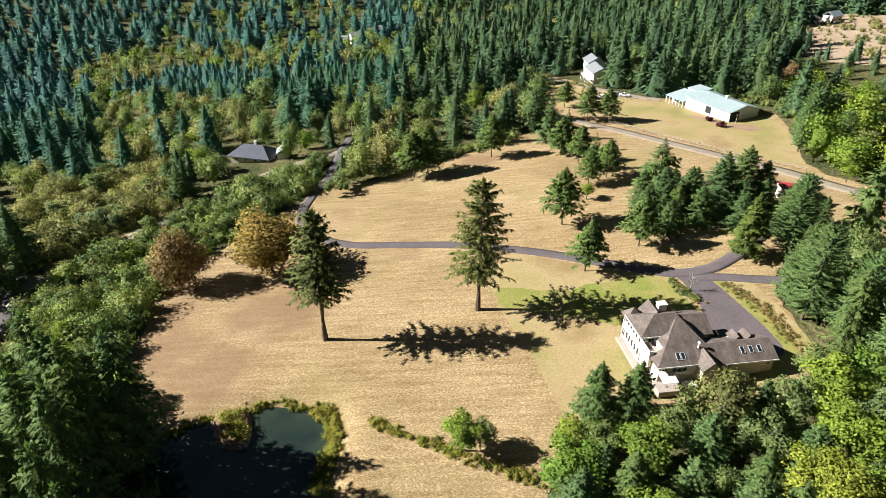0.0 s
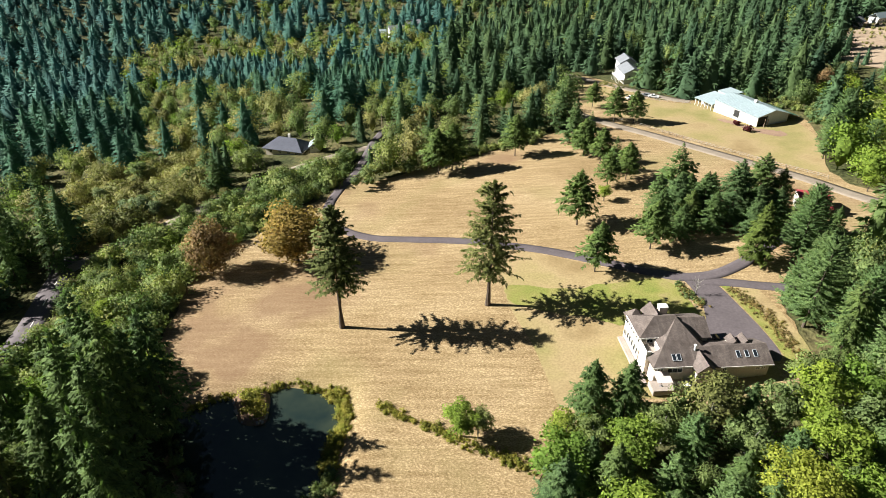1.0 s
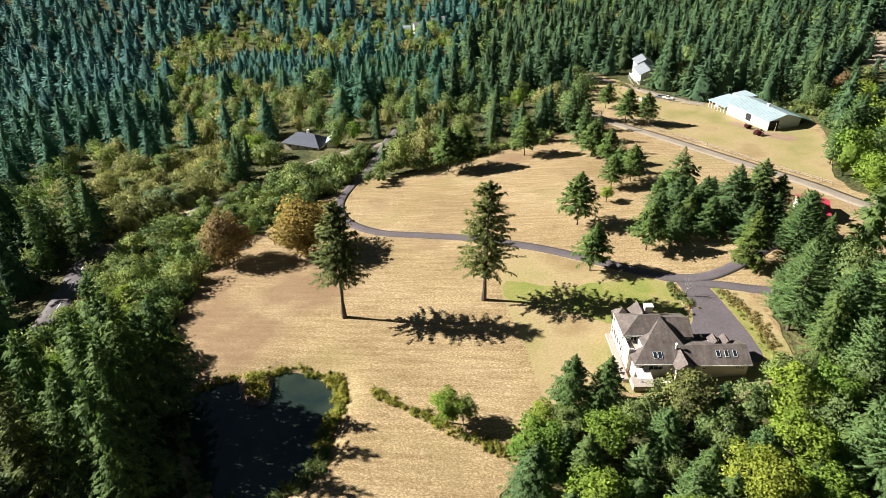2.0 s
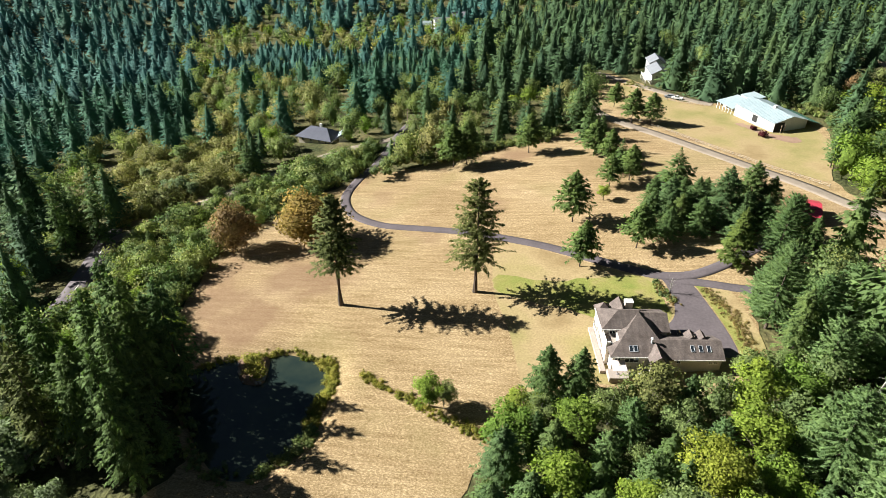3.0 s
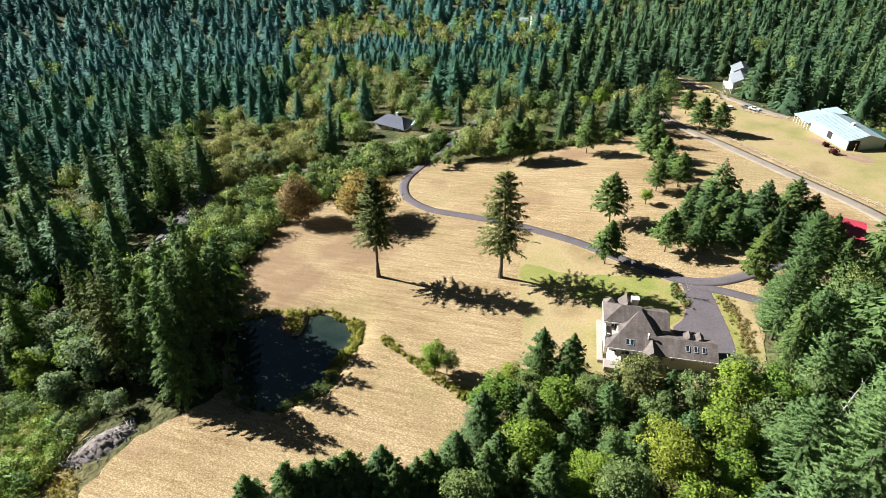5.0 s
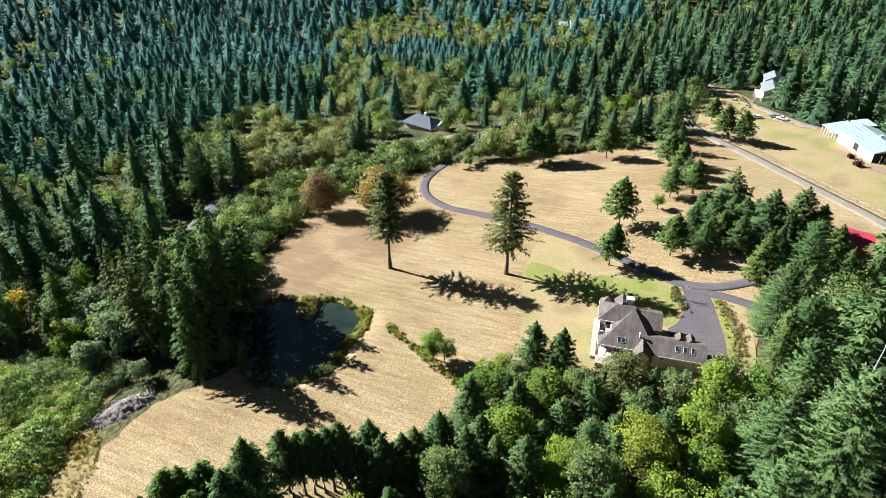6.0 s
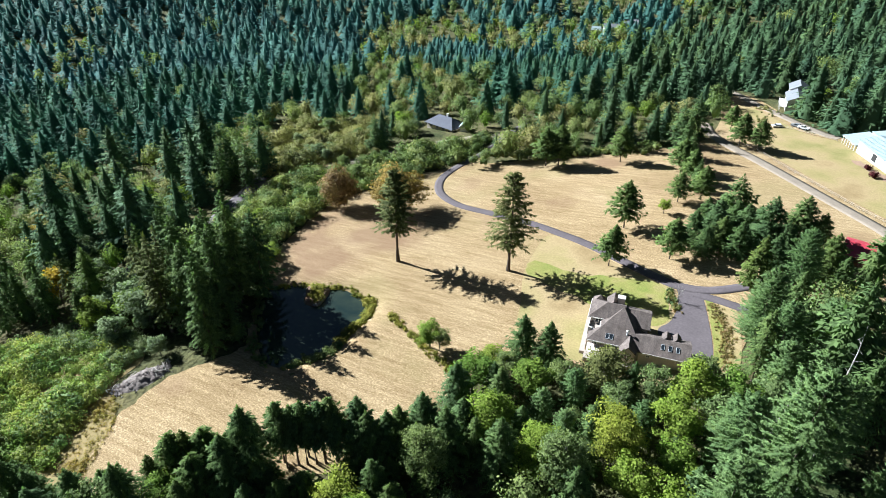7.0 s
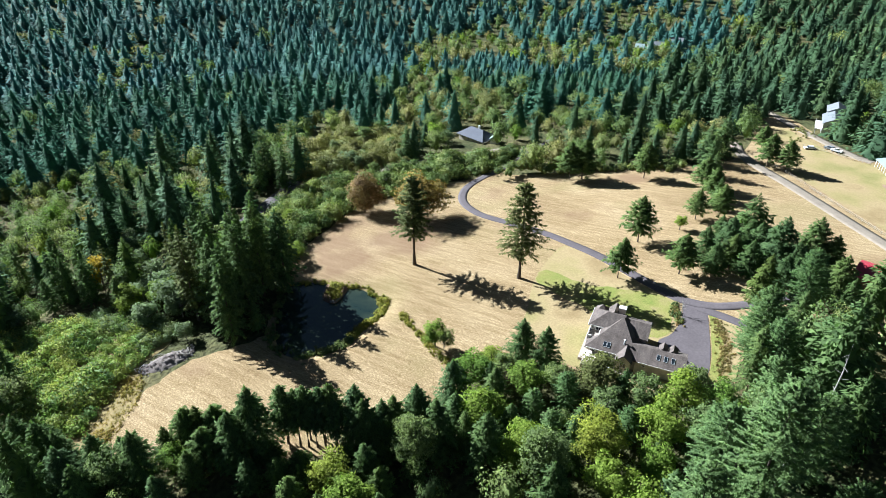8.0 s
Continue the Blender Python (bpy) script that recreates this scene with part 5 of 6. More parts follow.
# great hip roof over the middle, the tall west wing, the north wing and the garage wing
A = (0.0, 0.0, 12.8)
roof_part("main_roof", [[A, (-6.9, -8.9, 8.4), (5.3, -8.9, 8.4)], [A, (-2.7, -2.7, 11.078), (-4.5, -2.9, 9.930), (-4.5, -5.4, 9.930), (-6.9, -5.6, 8.4), (-6.9, -8.9, 8.4)], [A, (5.3, -8.9, 8.4), (5.3, 0.6, 8.4)]], house, label="steep brown shingled hip roof")
roof_part("west_roof", [[(-3.9, 0.9, 12.5), (-7.6, -2.7, 10.25), (0.4, -2.7, 10.25), (0.4, 0.9, 12.5)], [(-3.9, 0.9, 12.5), (-7.6, 4.5, 10.25), (-7.6, -2.7, 10.25)],
                        [(-3.9, 0.9, 12.5), (0.4, 0.9, 12.5), (0.4, 4.5, 10.25), (-7.6, 4.5, 10.25)]], house, label="hip roof of the tall west wing")
roof_part("north_roof", [[(0.0, 0.9, 12.0), (6.3, 0.9, 11.7), (6.3, -2.8, 9.75), (0.0, -2.8, 9.75)], [(0.0, 0.9, 12.0), (0.0, 5.0, 9.6), (6.3, 5.0, 9.6), (6.3, 0.9, 11.7)]], house)
roof_part("garage_roof", [[(1.0, -5.6, 10.15), (1.0, -9.4, 8.3), (15.4, -9.4, 8.3), (15.4, -5.6, 10.15)], [(1.0, -5.6, 10.15), (15.4, -5.6, 10.15), (15.4, -1.9, 8.3), (1.0, -1.9, 8.3)]], house, label="long brown shingled garage roof")
roof_part("bay_roof", [[(-5.8, 5.0, 11.4), (-7.5, 3.6, 9.5), (-7.5, 6.5, 9.5)], [(-5.8, 5.0, 11.4), (-4.1, 6.5, 9.5), (-4.1, 3.6, 9.5)], [(-5.8, 5.0, 11.4), (-7.5, 6.5, 9.5), (-4.1, 6.5, 9.5)], [(-5.8, 5.0, 11.4), (-4.1, 3.6, 9.5), (-7.5, 3.6, 9.5)]], house)
roof_part("north_gable_roof", [[(-2.6, 2.0, 12.1), (-2.6, 6.2, 12.1), (-4.3, 6.2, 10.2), (-4.3, 2.0, 10.2)], [(-2.6, 2.0, 12.1), (-0.9, 2.0, 10.2), (-0.9, 6.2, 10.2), (-2.6, 6.2, 12.1)]], house)
wall_part(-3.9, 4.1, 3.6, -1.3, 5.9, 10.3, house)
roof_part("porch_roof", [[(2.3, -5.2, 10.0), (0.4, -10.6, 8.3), (0.4, -6.6, 8.5)], [(2.3, -5.2, 10.0), (2.3, -10.8, 10.0), (0.4, -10.8, 8.3), (0.4, -6.6, 8.5)], [(2.3, -5.2, 10.0), (4.2, -6.6, 8.5), (4.2, -10.8, 8.3), (2.3, -10.8, 10.0)]], house)
wall_part(0.8, -10.3, 4.4, 3.8, -8.21, 8.3, house, name="porch_wall")
bm = bmesh.new()
bm.faces.new([bm.verts.new(p) for p in ((0.6, -10.45, 8.25), (4.0, -10.45, 8.25), (2.3, -10.45, 9.85))])
part("gable", bm, STUCCO, house)
# dormers over the garage doors
for u in (10.0, 12.2):
    roof_part("dormer_roof", [[(u, -4.9, 10.35), (u, -2.4, 10.35), (u - 1.0, -2.4, 9.3), (u - 1.0, -4.9, 9.3)], [(u, -4.9, 10.35), (u + 1.0, -4.9, 9.3), (u + 1.0, -2.4, 9.3), (u, -2.4, 10.35)]], house, thick=0.14)
    d = wall_part(u - 0.8, -4.2, 8.4, u + 0.8, -2.7, 9.4, house, name="dormer_wall")
    window_on(house, (u, -2.7, 9.0), (-1, 0, 0), (0, 0, 1), 0.9, 0.8, 2)
# chimney with its cap, and a small flue with a cowl
chimney = part("chimney", slab_bm([(-1.75, 3.4, 12.45), (-0.15, 3.4, 12.45), (-0.15, 4.6, 12.45), (-1.75, 4.6, 12.45)], 9.0), STUCCO, house, "broad cream stucco chimney")
part("chimney_cap", box_bm(-1.87, 3.28, 12.4, -0.03, 4.72, 12.6, 0.03), TRIM, chimney)
flue = part("flue", stem_bm([(1.6, -6.2, 9.3), (1.6, -6.2, 10.45), (1.6, -6.2, 10.9)], [0.2, 0.2, 0.16], 10), GREY_SIDING, house, "pale metal flue")
part("cowl", stem_bm([(1.6, -6.2, 10.92), (1.6, -6.2, 11.0), (1.6, -6.2, 11.2)], [0.36, 0.34, 0.06], 10), TRIM, flue)
# balcony between the west wing and the hip roof
wall_part(-4.7, -5.35, 7.9, -4.52, -2.12, 9.7, house, TRIM, "balcony_wall")
wall_part(-6.2, -5.55, 7.9, -4.72, -5.36, 9.0, house, TRIM, "balcony_wall")
part("balcony_floor", box_bm(-7.0, -5.35, 8.52, -4.72, -2.12, 8.66), CONCRETE, house, "pale balcony floor")
for b in ((-7.15, -5.75, 7.3, -7.01, -2.12, 9.5), (-7.0, -5.7, 7.3, -6.21, -5.37, 9.4)):
    part("parapet", box_bm(*b, 0.02), TRIM, house, "white balcony parapet")
wall_part(-6.9, -5.5, 3.4, -6.3, -2.2, 7.9, house)
# eaves boards
for b in ((-6.95, -8.98, 8.12, 5.3, -8.9, 8.4), (-7.7, -2.7, 9.97, -7.62, 4.5, 10.25), (-7.6, -2.78, 9.97, -3.2, -2.71, 10.25), (5.4, -9.48, 8.02, 15.4, -9.41, 8.3), (6.31, -2.8, 9.45, 6.37, 4.4, 9.75)):
    part("fascia", box_bm(*b), TRIM, house, "white eaves board")
# windows: two rows on the tall west wall, the south front, the garage wing
for z, h in ((8.9, 1.45), (6.0, 1.7)):
    for v in (-1.35, -0.1, 1.15, 2.4, 3.5):
        window_on(house, (-7.0, v, z), (0, -1, 0), (0, 0, 1), 0.85, h, 1)
    window_on(house, (-7.0, 5.05, z - 0.3), (0, -1, 0), (0, 0, 1), 1.2, h, 2)
window_on(house, (-2.4, -8.2, 7.0), (1, 0, 0), (0, 0, 1), 2.9, 1.2, 3)
window_on(house, (-5.2, -8.2, 6.8), (1, 0, 0), (0, 0, 1), 1.2, 1.6, 2)
window_on(house, (2.3, -10.3, 6.9), (1, 0, 0), (0, 0, 1), 1.4, 1.3, 2)
for u in (6.6, 12.9, 13.9):
    window_on(house, (u, -8.8, 7.2), (1, 0, 0), (0, 0, 1), 0.9, 0.8, 2)
window_on(house, (-5.2, -2.1, 9.2), (1, 0, 0), (0, 0, 1), 1.4, 1.2, 2)
window_on(house, (5.8, 0.8, 8.3), (0, 1, 0), (0, 0, 1), 1.4, 1.2, 2)
for u in (6.6, 9.8, 13.0):
    gd = part("garage_door", box_bm(u - 1.3, -2.4, 5.0, u + 1.3, -2.33, 7.3, 0.02), TRIM, house, "white panelled garage door")
    for k in range(4):
        part("panel", box_bm(u - 1.2, -2.33, 5.08 + k * 0.55, u + 1.2, -2.30, 5.55 + k * 0.55, 0.015), TRIM, gd)
# skylights lie in the south slopes
slope = Vector((0, 8.9, 4.4)).normalized()
slope_g = Vector((0, 3.8, 1.85)).normalized()
for u in (-2.6, -1.7):
    window_on(house, (u, -7.3, 8.4 + 1.6 * 0.4944 + 0.03), (1, 0, 0), slope, 0.75, 1.35, 1, GREY_SIDING, 0.09, 0.05)
for u in (9.4, 11.0, 12.6):
    window_on(house, (u, -7.3, 8.3 + 2.1 * 0.4868 + 0.03), (1, 0, 0), slope_g, 0.75, 1.35, 1, GREY_SIDING, 0.09, 0.05)

# terrace, umbrella and garden table south-west of the house
terrace = empty("terrace", HOUSE, "pale concrete terrace along the house", "terrace", kind="structure")
part("paving", box_bm(-7.0, -11.0, 3.6, 4.6, -8.25, 4.75, 0.04), CONCRETE, terrace)
part("paving", box_bm(-8.2, -8.24, 3.0, -7.05, 5.6, 4.1, 0.04), CONCRETE, terrace)
umbrella = empty("patio_umbrella", HOUSE @ pose(-5.2, -9.7, 4.75), "square blush canvas umbrella on the terrace", "umbrella")
part("pole", stem_bm([(0, 0, 0), (0, 0, 2.5)], [0.04, 0.03], 8), WOOD, umbrella)
part("canopy", slab_bm([(-1.4, -1.4, 2.05), (1.4, -1.4, 2.05), (1.4, 1.4, 2.35), (-1.4, 1.4, 2.35)], 0.05), FABRIC, umbrella, "tilted blush canvas canopy")
part("base", stem_bm([(0, 0, 0), (0, 0, 0.08), (0, 0, 0.14)], [0.35, 0.34, 0.1], 10), STONE, umbrella)
table = empty("patio_table", HOUSE @ pose(-1.2, -10.2, 4.75), "white rectangular garden table on the terrace", "table")
part("tabletop", box_bm(-1.1, -0.6, 0.68, 1.1, 0.6, 0.75, 0.02), TRIM, table)
for x, y in ((-1, -0.5), (1, -0.5), (-1, 0.5), (1, 0.5)):
    part("leg", box_bm(x - 0.04, y - 0.04, 0, x + 0.04, y + 0.04, 0.68), TRIM, table)

# ---- barn and yard ----
BARN_Z = ground_at(105, 228) - 0.2
barn = empty("barn", pose(105.8, 221.8, BARN_Z, 0, 0, 112.5), "long white metal barn with a pale metal roof", "barn")
part("wall", box_bm(0, -0.25, -1.2, 23, 0, 4.3), WHITE_METAL, barn)
part("wall", box_bm(0, -14, -1.2, 23, -13.75, 4.3), WHITE_METAL, barn)
part("wall", box_bm(22.75, -13.74, -1.2, 23, -0.26, 4.3), WHITE_METAL, barn)
part("end_wall", box_bm(0, -13.74, -1.2, 0.25, -4.6, 4.3), GREY_SIDING, barn, "grey end wall")
for x in (0.02, 22.98):
    bm = bmesh.new()
    bm.faces.new([bm.verts.new(p) for p in ((x, 0, 4.3), (x, -14, 4.3), (x, -7, 6.3))])
    part("gable", bm, GREY_SIDING, barn)
roof_part("roof", [[(-0.5, -7, 6.45), (23.5, -7, 6.45), (23.5, 0.6, 4.35), (-0.5, 0.6, 4.35)], [(-0.5, -7, 6.45), (-0.5, -14.6, 4.35), (23.5, -14.6, 4.35), (23.5, -7, 6.45)]], barn, ROOF_METAL, 0.12)
for k in range(24):
    bm = bmesh.new()
    slab_bm([(k, -7, 6.52), (k + 0.07, -7, 6.52), (k + 0.07, 0.6, 4.42), (k, 0.6, 4.42)], 0.06, bm)
    part("roof_seam", bm, ROOF_METAL, barn)
part("lean_to", slab_bm([(-0.5, -14.7, 4.2), (15.0, -14.7, 4.2), (15.0, -20.5, 2.4), (-0.5, -20.5, 2.4)], 0.12), TEAL, barn, "teal green lean-to roof")
for x in (0.0, 5.0, 10.0, 14.6):
    part("post", box_bm(x - 0.1, -20.2, -1.2, x + 0.1, -20.0, 2.5), WOOD, barn)
# two near-black panels paint the shade of the barn's hatch and open bay
part("doorway", box_bm(9.4, 0.0, 1.0, 12.2, 0.06, 3.6), OPENING_SHADE, barn, "near-black panel painted as the shade of an open hatch")
part("interior", box_bm(0.3, -4.5, -0.6, 0.5, -0.3, 4.0), OPENING_SHADE, barn, "near-black panel painted as the shade inside an open bay")
part("vent", box_bm(9, -7.6, 6.3, 10.2, -6.4, 7.3, 0.05), WHITE_METAL, barn, "white roof vent")
for x in (2.0, 3.5):
    part("post", box_bm(-1.6, -x - 0.1, -0.8, -1.4, -x + 0.1, 3.8), WOOD, barn)
lean = empty("stable", pose(105.8, 221.8, BARN_Z, 0, 0, 112.5), "low white stable with a pale metal roof beside the barn", "stable")
roof_part("roof", [[(23.6, -9, 3.9), (34.4, -9, 3.6), (34.4, 0.8, 1.9), (23.6, 0.8, 1.9)], [(25.5, -15.5, 4.9), (33.0, -15.5, 4.9), (33.0, -9.1, 4.2), (25.5, -9.1, 4.2)]], lean, ROOF_METAL, 0.12)
part("wall", box_bm(24, -8.8, -2.6, 34, -3.0, 1.9), GREY_SIDING, lean)
part("wall", box_bm(26, -15, -2.6, 32.6, -9.2, 3.9), WHITE_METAL, lean)
for k in range(6):
    part("post", box_bm(24.2 + k * 1.9, 0.2, -2.6, 24.4 + k * 1.9, 0.4, 1.85), TRIM, lean, "white porch post")
part("rail", box_bm(24.2, 0.25, -1.6, 33.9, 0.35, -1.45), TRIM, lean)

yard = empty("white_house", pose(71.0, 292.5, ground_at(74, 300), 0, 0, 4), "white two-storey house with pale grey roofs", "house")
part("wall", box_bm(0, 0, -1, 8, 14, 5.2), WHITE_METAL, yard)
part("wall", box_bm(1.5, 14.1, -1, 9, 24, 6.6), WHITE_METAL, yard)
roof_part("roof", [[(4, -0.5, 7.6), (-0.7, -0.5, 5.1), (-0.7, 14.3, 5.1), (4, 14.3, 7.6)], [(4, -0.5, 7.6), (4, 14.3, 7.6), (8.7, 14.3, 5.1), (8.7, -0.5, 5.1)]], yard, GREY_ROOF, 0.2)
roof_part("roof", [[(5.2, 13.8, 9.0), (0.8, 13.8, 6.5), (0.8, 24.6, 6.5), (5.2, 24.6, 9.0)], [(5.2, 13.8, 9.0), (5.2, 24.6, 9.0), (9.7, 24.6, 6.5), (9.7, 13.8, 6.5)]], yard, GREY_ROOF, 0.2)
for y, x0, x1, xm, z0, z1 in ((-0.01, 0, 8, 4, 5.2, 7.4), (14.09, 1.5, 9, 5.2, 6.6, 8.8)):
    bm = bmesh.new()
    bm.faces.new([bm.verts.new(p) for p in ((x0, y, z0), (x1, y, z0), (xm, y, z1))])
    part("gable", bm, WHITE_METAL, yard)
part("porch", box_bm(-2.6, 0.5, 1.9, -0.02, 13, 2.15), TRIM, yard, "white raised porch")
for k in range(6):
    part("porch_post", box_bm(-2.55, 0.6 + k * 2.4, -0.8, -2.35, 0.8 + k * 2.4, 3.0), TRIM, yard)
for y in (2.5, 6.5, 10.5):
    for z in (1.3, 3.8):
        window_on(yard, (0, y, z), (0, -1, 0), (0, 0, 1), 1.2, 1.2, 2)
for x in (2.2, 5.8):
    window_on(yard, (x, 0, 3.8), (1, 0, 0), (0, 0, 1), 1.2, 1.2, 2)
for x in (3.2, 5.6, 8.0):
    window_on(yard, (1.5, 12.5 + x, 4.6), (0, -1, 0), (0, 0, 1), 0.9, 1.1, 1)

RED_Z = ground_at(92, 147)
shed = empty("red_shed", pose(92.2, 147.3, RED_Z, 0, 0, -12), "open timber shed with a red metal roof", "shed")
roof_part("roof", [[(-3.8, 0.6, 4.5), (3.8, 0.6, 4.5), (3.8, -5.2, 3.0), (-3.8, -5.2, 3.0)], [(-3.8, 0.6, 4.5), (-3.8, 4.8, 3.3), (3.8, 4.8, 3.3), (3.8, 0.6, 4.5)]], shed, RED_METAL, 0.12)
part("back_wall", box_bm(-3.4, 4.3, -0.8, 3.4, 4.5, 3.2), WOOD, shed)
part("side_wall", box_bm(-3.4, -4.6, -0.8, -3.25, 4.29, 3.0), TRIM, shed, "white side wall")
for x in (-3.2, -1.0, 1.2, 3.3):
    part("post", box_bm(x - 0.1, -4.7, -0.8, x + 0.1, -4.5, 3.0), WOOD, shed)

far_house = empty("bungalow", pose(-73.0, 226.0, ground_at(-73, 226) - 0.3, 0, 0, -14), "low house with a dark blue-grey hip roof among trees", "house")
part("wall", box_bm(-8, -4.5, -1, 8, 4.5, 2.8), STUCCO, far_house)
roof_part("roof", [[(-4, 0, 6.2), (-9, -5.6, 2.7), (9, -5.6, 2.7), (4, 0, 6.2)], [(4, 0, 6.2), (9, -5.6, 2.7), (9, 5.6, 2.7)], [(4, 0, 6.2), (9, 5.6, 2.7), (-9, 5.6, 2.7), (-4, 0, 6.2)], [(-4, 0, 6.2), (-9, 5.6, 2.7), (-9, -5.6, 2.7)]], far_house, DARK_ROOF, 0.2)
part("chimney", box_bm(-0.5, 1.2, 4.5, 0.5, 2.0, 7.0, 0.03), TRIM, far_house)
for x in (-5.5, -1.5, 2.5, 6):
    window_on(far_house, (x, -4.5, 1.5), (1, 0, 0), (0, 0, 1), 1.4, 1.2, 2)
annex = empty("white_outbuilding", pose(-61.5, 224.0, ground_at(-61.5, 224), 0, 0, 10), "small white outbuilding beside the bungalow", "outbuilding")
part("wall", box_bm(-2, -2.5, -0.8, 2, 2.5, 2.6), WHITE_METAL, annex)
roof_part("roof", [[(0, -2.9, 4.0), (-2.4, -2.9, 2.5), (-2.4, 2.9, 2.5), (0, 2.9, 4.0)], [(0, -2.9, 4.0), (0, 2.9, 4.0), (2.4, 2.9, 2.5), (2.4, -2.9, 2.5)]], annex, ROOF_METAL, 0.15)
for (x, y, w, d, h, turn, wall_m, roof_m) in ((-72, 548, 14, 9, 5.0, 20, WHITE_METAL, GREY_ROOF), (-60, 568, 12, 8, 6.0, 10, GREY_SIDING, GREY_ROOF), (-84, 540, 7, 6, 3.5, 5, WHITE_METAL, ROOF_METAL), (238, 398, 10, 6, 3.5, 30, WHITE_METAL, ROOF_METAL), (222, 392, 8, 6, 3.0, 30, GREY_SIDING, GREY_ROOF)):
    fh = empty("distant_house", pose(x, y, ground_at(x, y) + (3 if y > 500 else 0), 0, 0, turn), "pale distant house among the firs", "house", "distant houses")
    part("wall", box_bm(-w / 2, -d / 2, -4, w / 2, d / 2, h), wall_m, fh)
    roof_part("roof", [[(-w / 2 - 0.5, 0, h + 2.4), (-w / 2 - 0.5, -d / 2 - 0.6, h - 0.1), (w / 2 + 0.5, -d / 2 - 0.6, h - 0.1), (w / 2 + 0.5, 0, h + 2.4)],
                       [(-w / 2 - 0.5, 0, h + 2.4), (w / 2 + 0.5, 0, h + 2.4), (w / 2 + 0.5, d / 2 + 0.6, h - 0.1), (-w / 2 - 0.5, d / 2 + 0.6, h - 0.1)]], fh, roof_m, 0.2)
    for k in (-0.28, 0.0, 0.28):
        window_on(fh, (w * k, -d / 2, h * 0.6), (1, 0, 0), (0, 0, 1), 1.4, 1.3, 2)

# ---- fences, cars, poles ----
FENCE = plain("pale_fence_wood", (0.26, 0.225, 0.18), (0.36, 0.32, 0.26), 1.0, 0.9)
post_mesh = finish_mesh("post", box_bm(-0.06, -0.06, -0.3, 0.06, 0.06, 1.2, 0.01), FENCE)


def fence(name, line, gap, label, rails=2):
    p = smooth(line, 8, False)
    run = np.r_[0, np.cumsum(np.hypot(*np.diff(p, axis=0).T))]
    at = np.arange(0, run[-1], gap)
    x, y = np.interp(at, run, p[:, 0]), np.interp(at, run, p[:, 1])
    z = land(x, y) + 0.1
    ob = empty(name, pose(x[0], y[0], z[0]), label, "fence")
    for i in range(len(x)):
        shared("post", post_mesh, ob, Matrix.Translation((x[i] - x[0], y[i] - y[0], z[i] - z[0])))
    for h in [0.5, 1.0][:rails]:
        for i in range(len(x) - 1):
            a, b = Vector((x[i] - x[0], y[i] - y[0], z[i] - z[0] + h)), Vector((x[i + 1] - x[0], y[i + 1] - y[0], z[i + 1] - z[0] + h))
            part("rail", stem_bm([a, b], [0.045, 0.045], 4), FENCE, ob)
    return ob


fence("pasture_fence", [(58.0, 236.0), (67.0, 224.0), (74.0, 213.5), (89.0, 192.5), (95.0, 183.5), (103.0, 173.5), (108.0, 166.0)], 3.2, "pale post and rail fence along the gravel lane")
fence("yard_fence", [(66.0, 268.0), (76.0, 262.5), (84.0, 258.0), (93.0, 252.5)], 3.2, "pale fence between the pasture and the house drive")


def car(x, y, turn, paint, label, truck=False):
    ob = empty("parked_car", pose(x, y, ground_at(x, y) + 0.2, 0, 0, turn), label, "car", "parked vehicles")
    bm = bmesh.new()
    prof = [(-2.3, 0.35), (-2.35, 0.85), (-1.5, 1.0), (-0.9, 1.0), (2.25, 0.95), (2.3, 0.35)] if truck else [(-2.2, 0.35), (-2.25, 0.85), (-1.2, 0.95), (1.9, 0.98), (2.2, 0.8), (2.2, 0.35)]
    a = [bm.verts.new((px, -0.88, pz)) for px, pz in prof]
    b = [bm.verts.new((px, 0.88, pz)) for px, pz in prof]
    bm.faces.new(a)
    bm.faces.new(b[::-1])
    for i in range(len(a)):
        j = (i + 1) % len(a)
        bm.faces.new((a[j], a[i], b[i], b[j]))
    bmesh.ops.recalc_face_normals(bm, faces=bm.faces)
    part("body", bm, paint, ob)
    c0, c1 = (-1.0, 0.7) if truck else (-1.1, 1.7)
    cab = part("cabin", slab_bm([(c0 + 0.5, -0.7, 1.5), (c1 - 0.35, -0.7, 1.5), (c1 - 0.35, 0.7, 1.5), (c0 + 0.5, 0.7, 1.5)], 0.07), paint, ob, "roof panel")
    bm = bmesh.new()
    lo = [bm.verts.new(p) for p in ((c0, -0.8, 0.97), (c1, -0.8, 0.97), (c1, 0.8, 0.97), (c0, 0.8, 0.97))]
    hi = [bm.verts.new(p) for p in ((c0 + 0.5, -0.68, 1.44), (c1 - 0.35, -0.68, 1.44), (c1 - 0.35, 0.68, 1.44), (c0 + 0.5, 0.68, 1.44))]
    for i in range(4):
        j = (i + 1) % 4
        bm.faces.new((lo[i], lo[j], hi[j], hi[i]))
    part("window_band", bm, GLASS, ob, "dark glass all round the cabin")
    for wx in (-1.4, 1.35):
        for wy in (-0.85, 0.85):
            bm = bmesh.new()
            bmesh.ops.create_cone(bm, cap_ends=True, segments=14, radius1=0.34, radius2=0.34, depth=0.22, matrix=Matrix.Translation((wx, wy, 0.34)) @ Matrix.Rotation(radians(90), 4, "X"))
            wheel = part("wheel", bm, RUBBER, ob)
            bm = bmesh.new()
            bmesh.ops.create_cone(bm, cap_ends=True, segments=10, radius1=0.18, radius2=0.16, depth=0.24, matrix=Matrix.Translation((wx, wy, 0.34)) @ Matrix.Rotation(radians(90), 4, "X"))
            part("rim", bm, GREY_SIDING, wheel)
    return ob


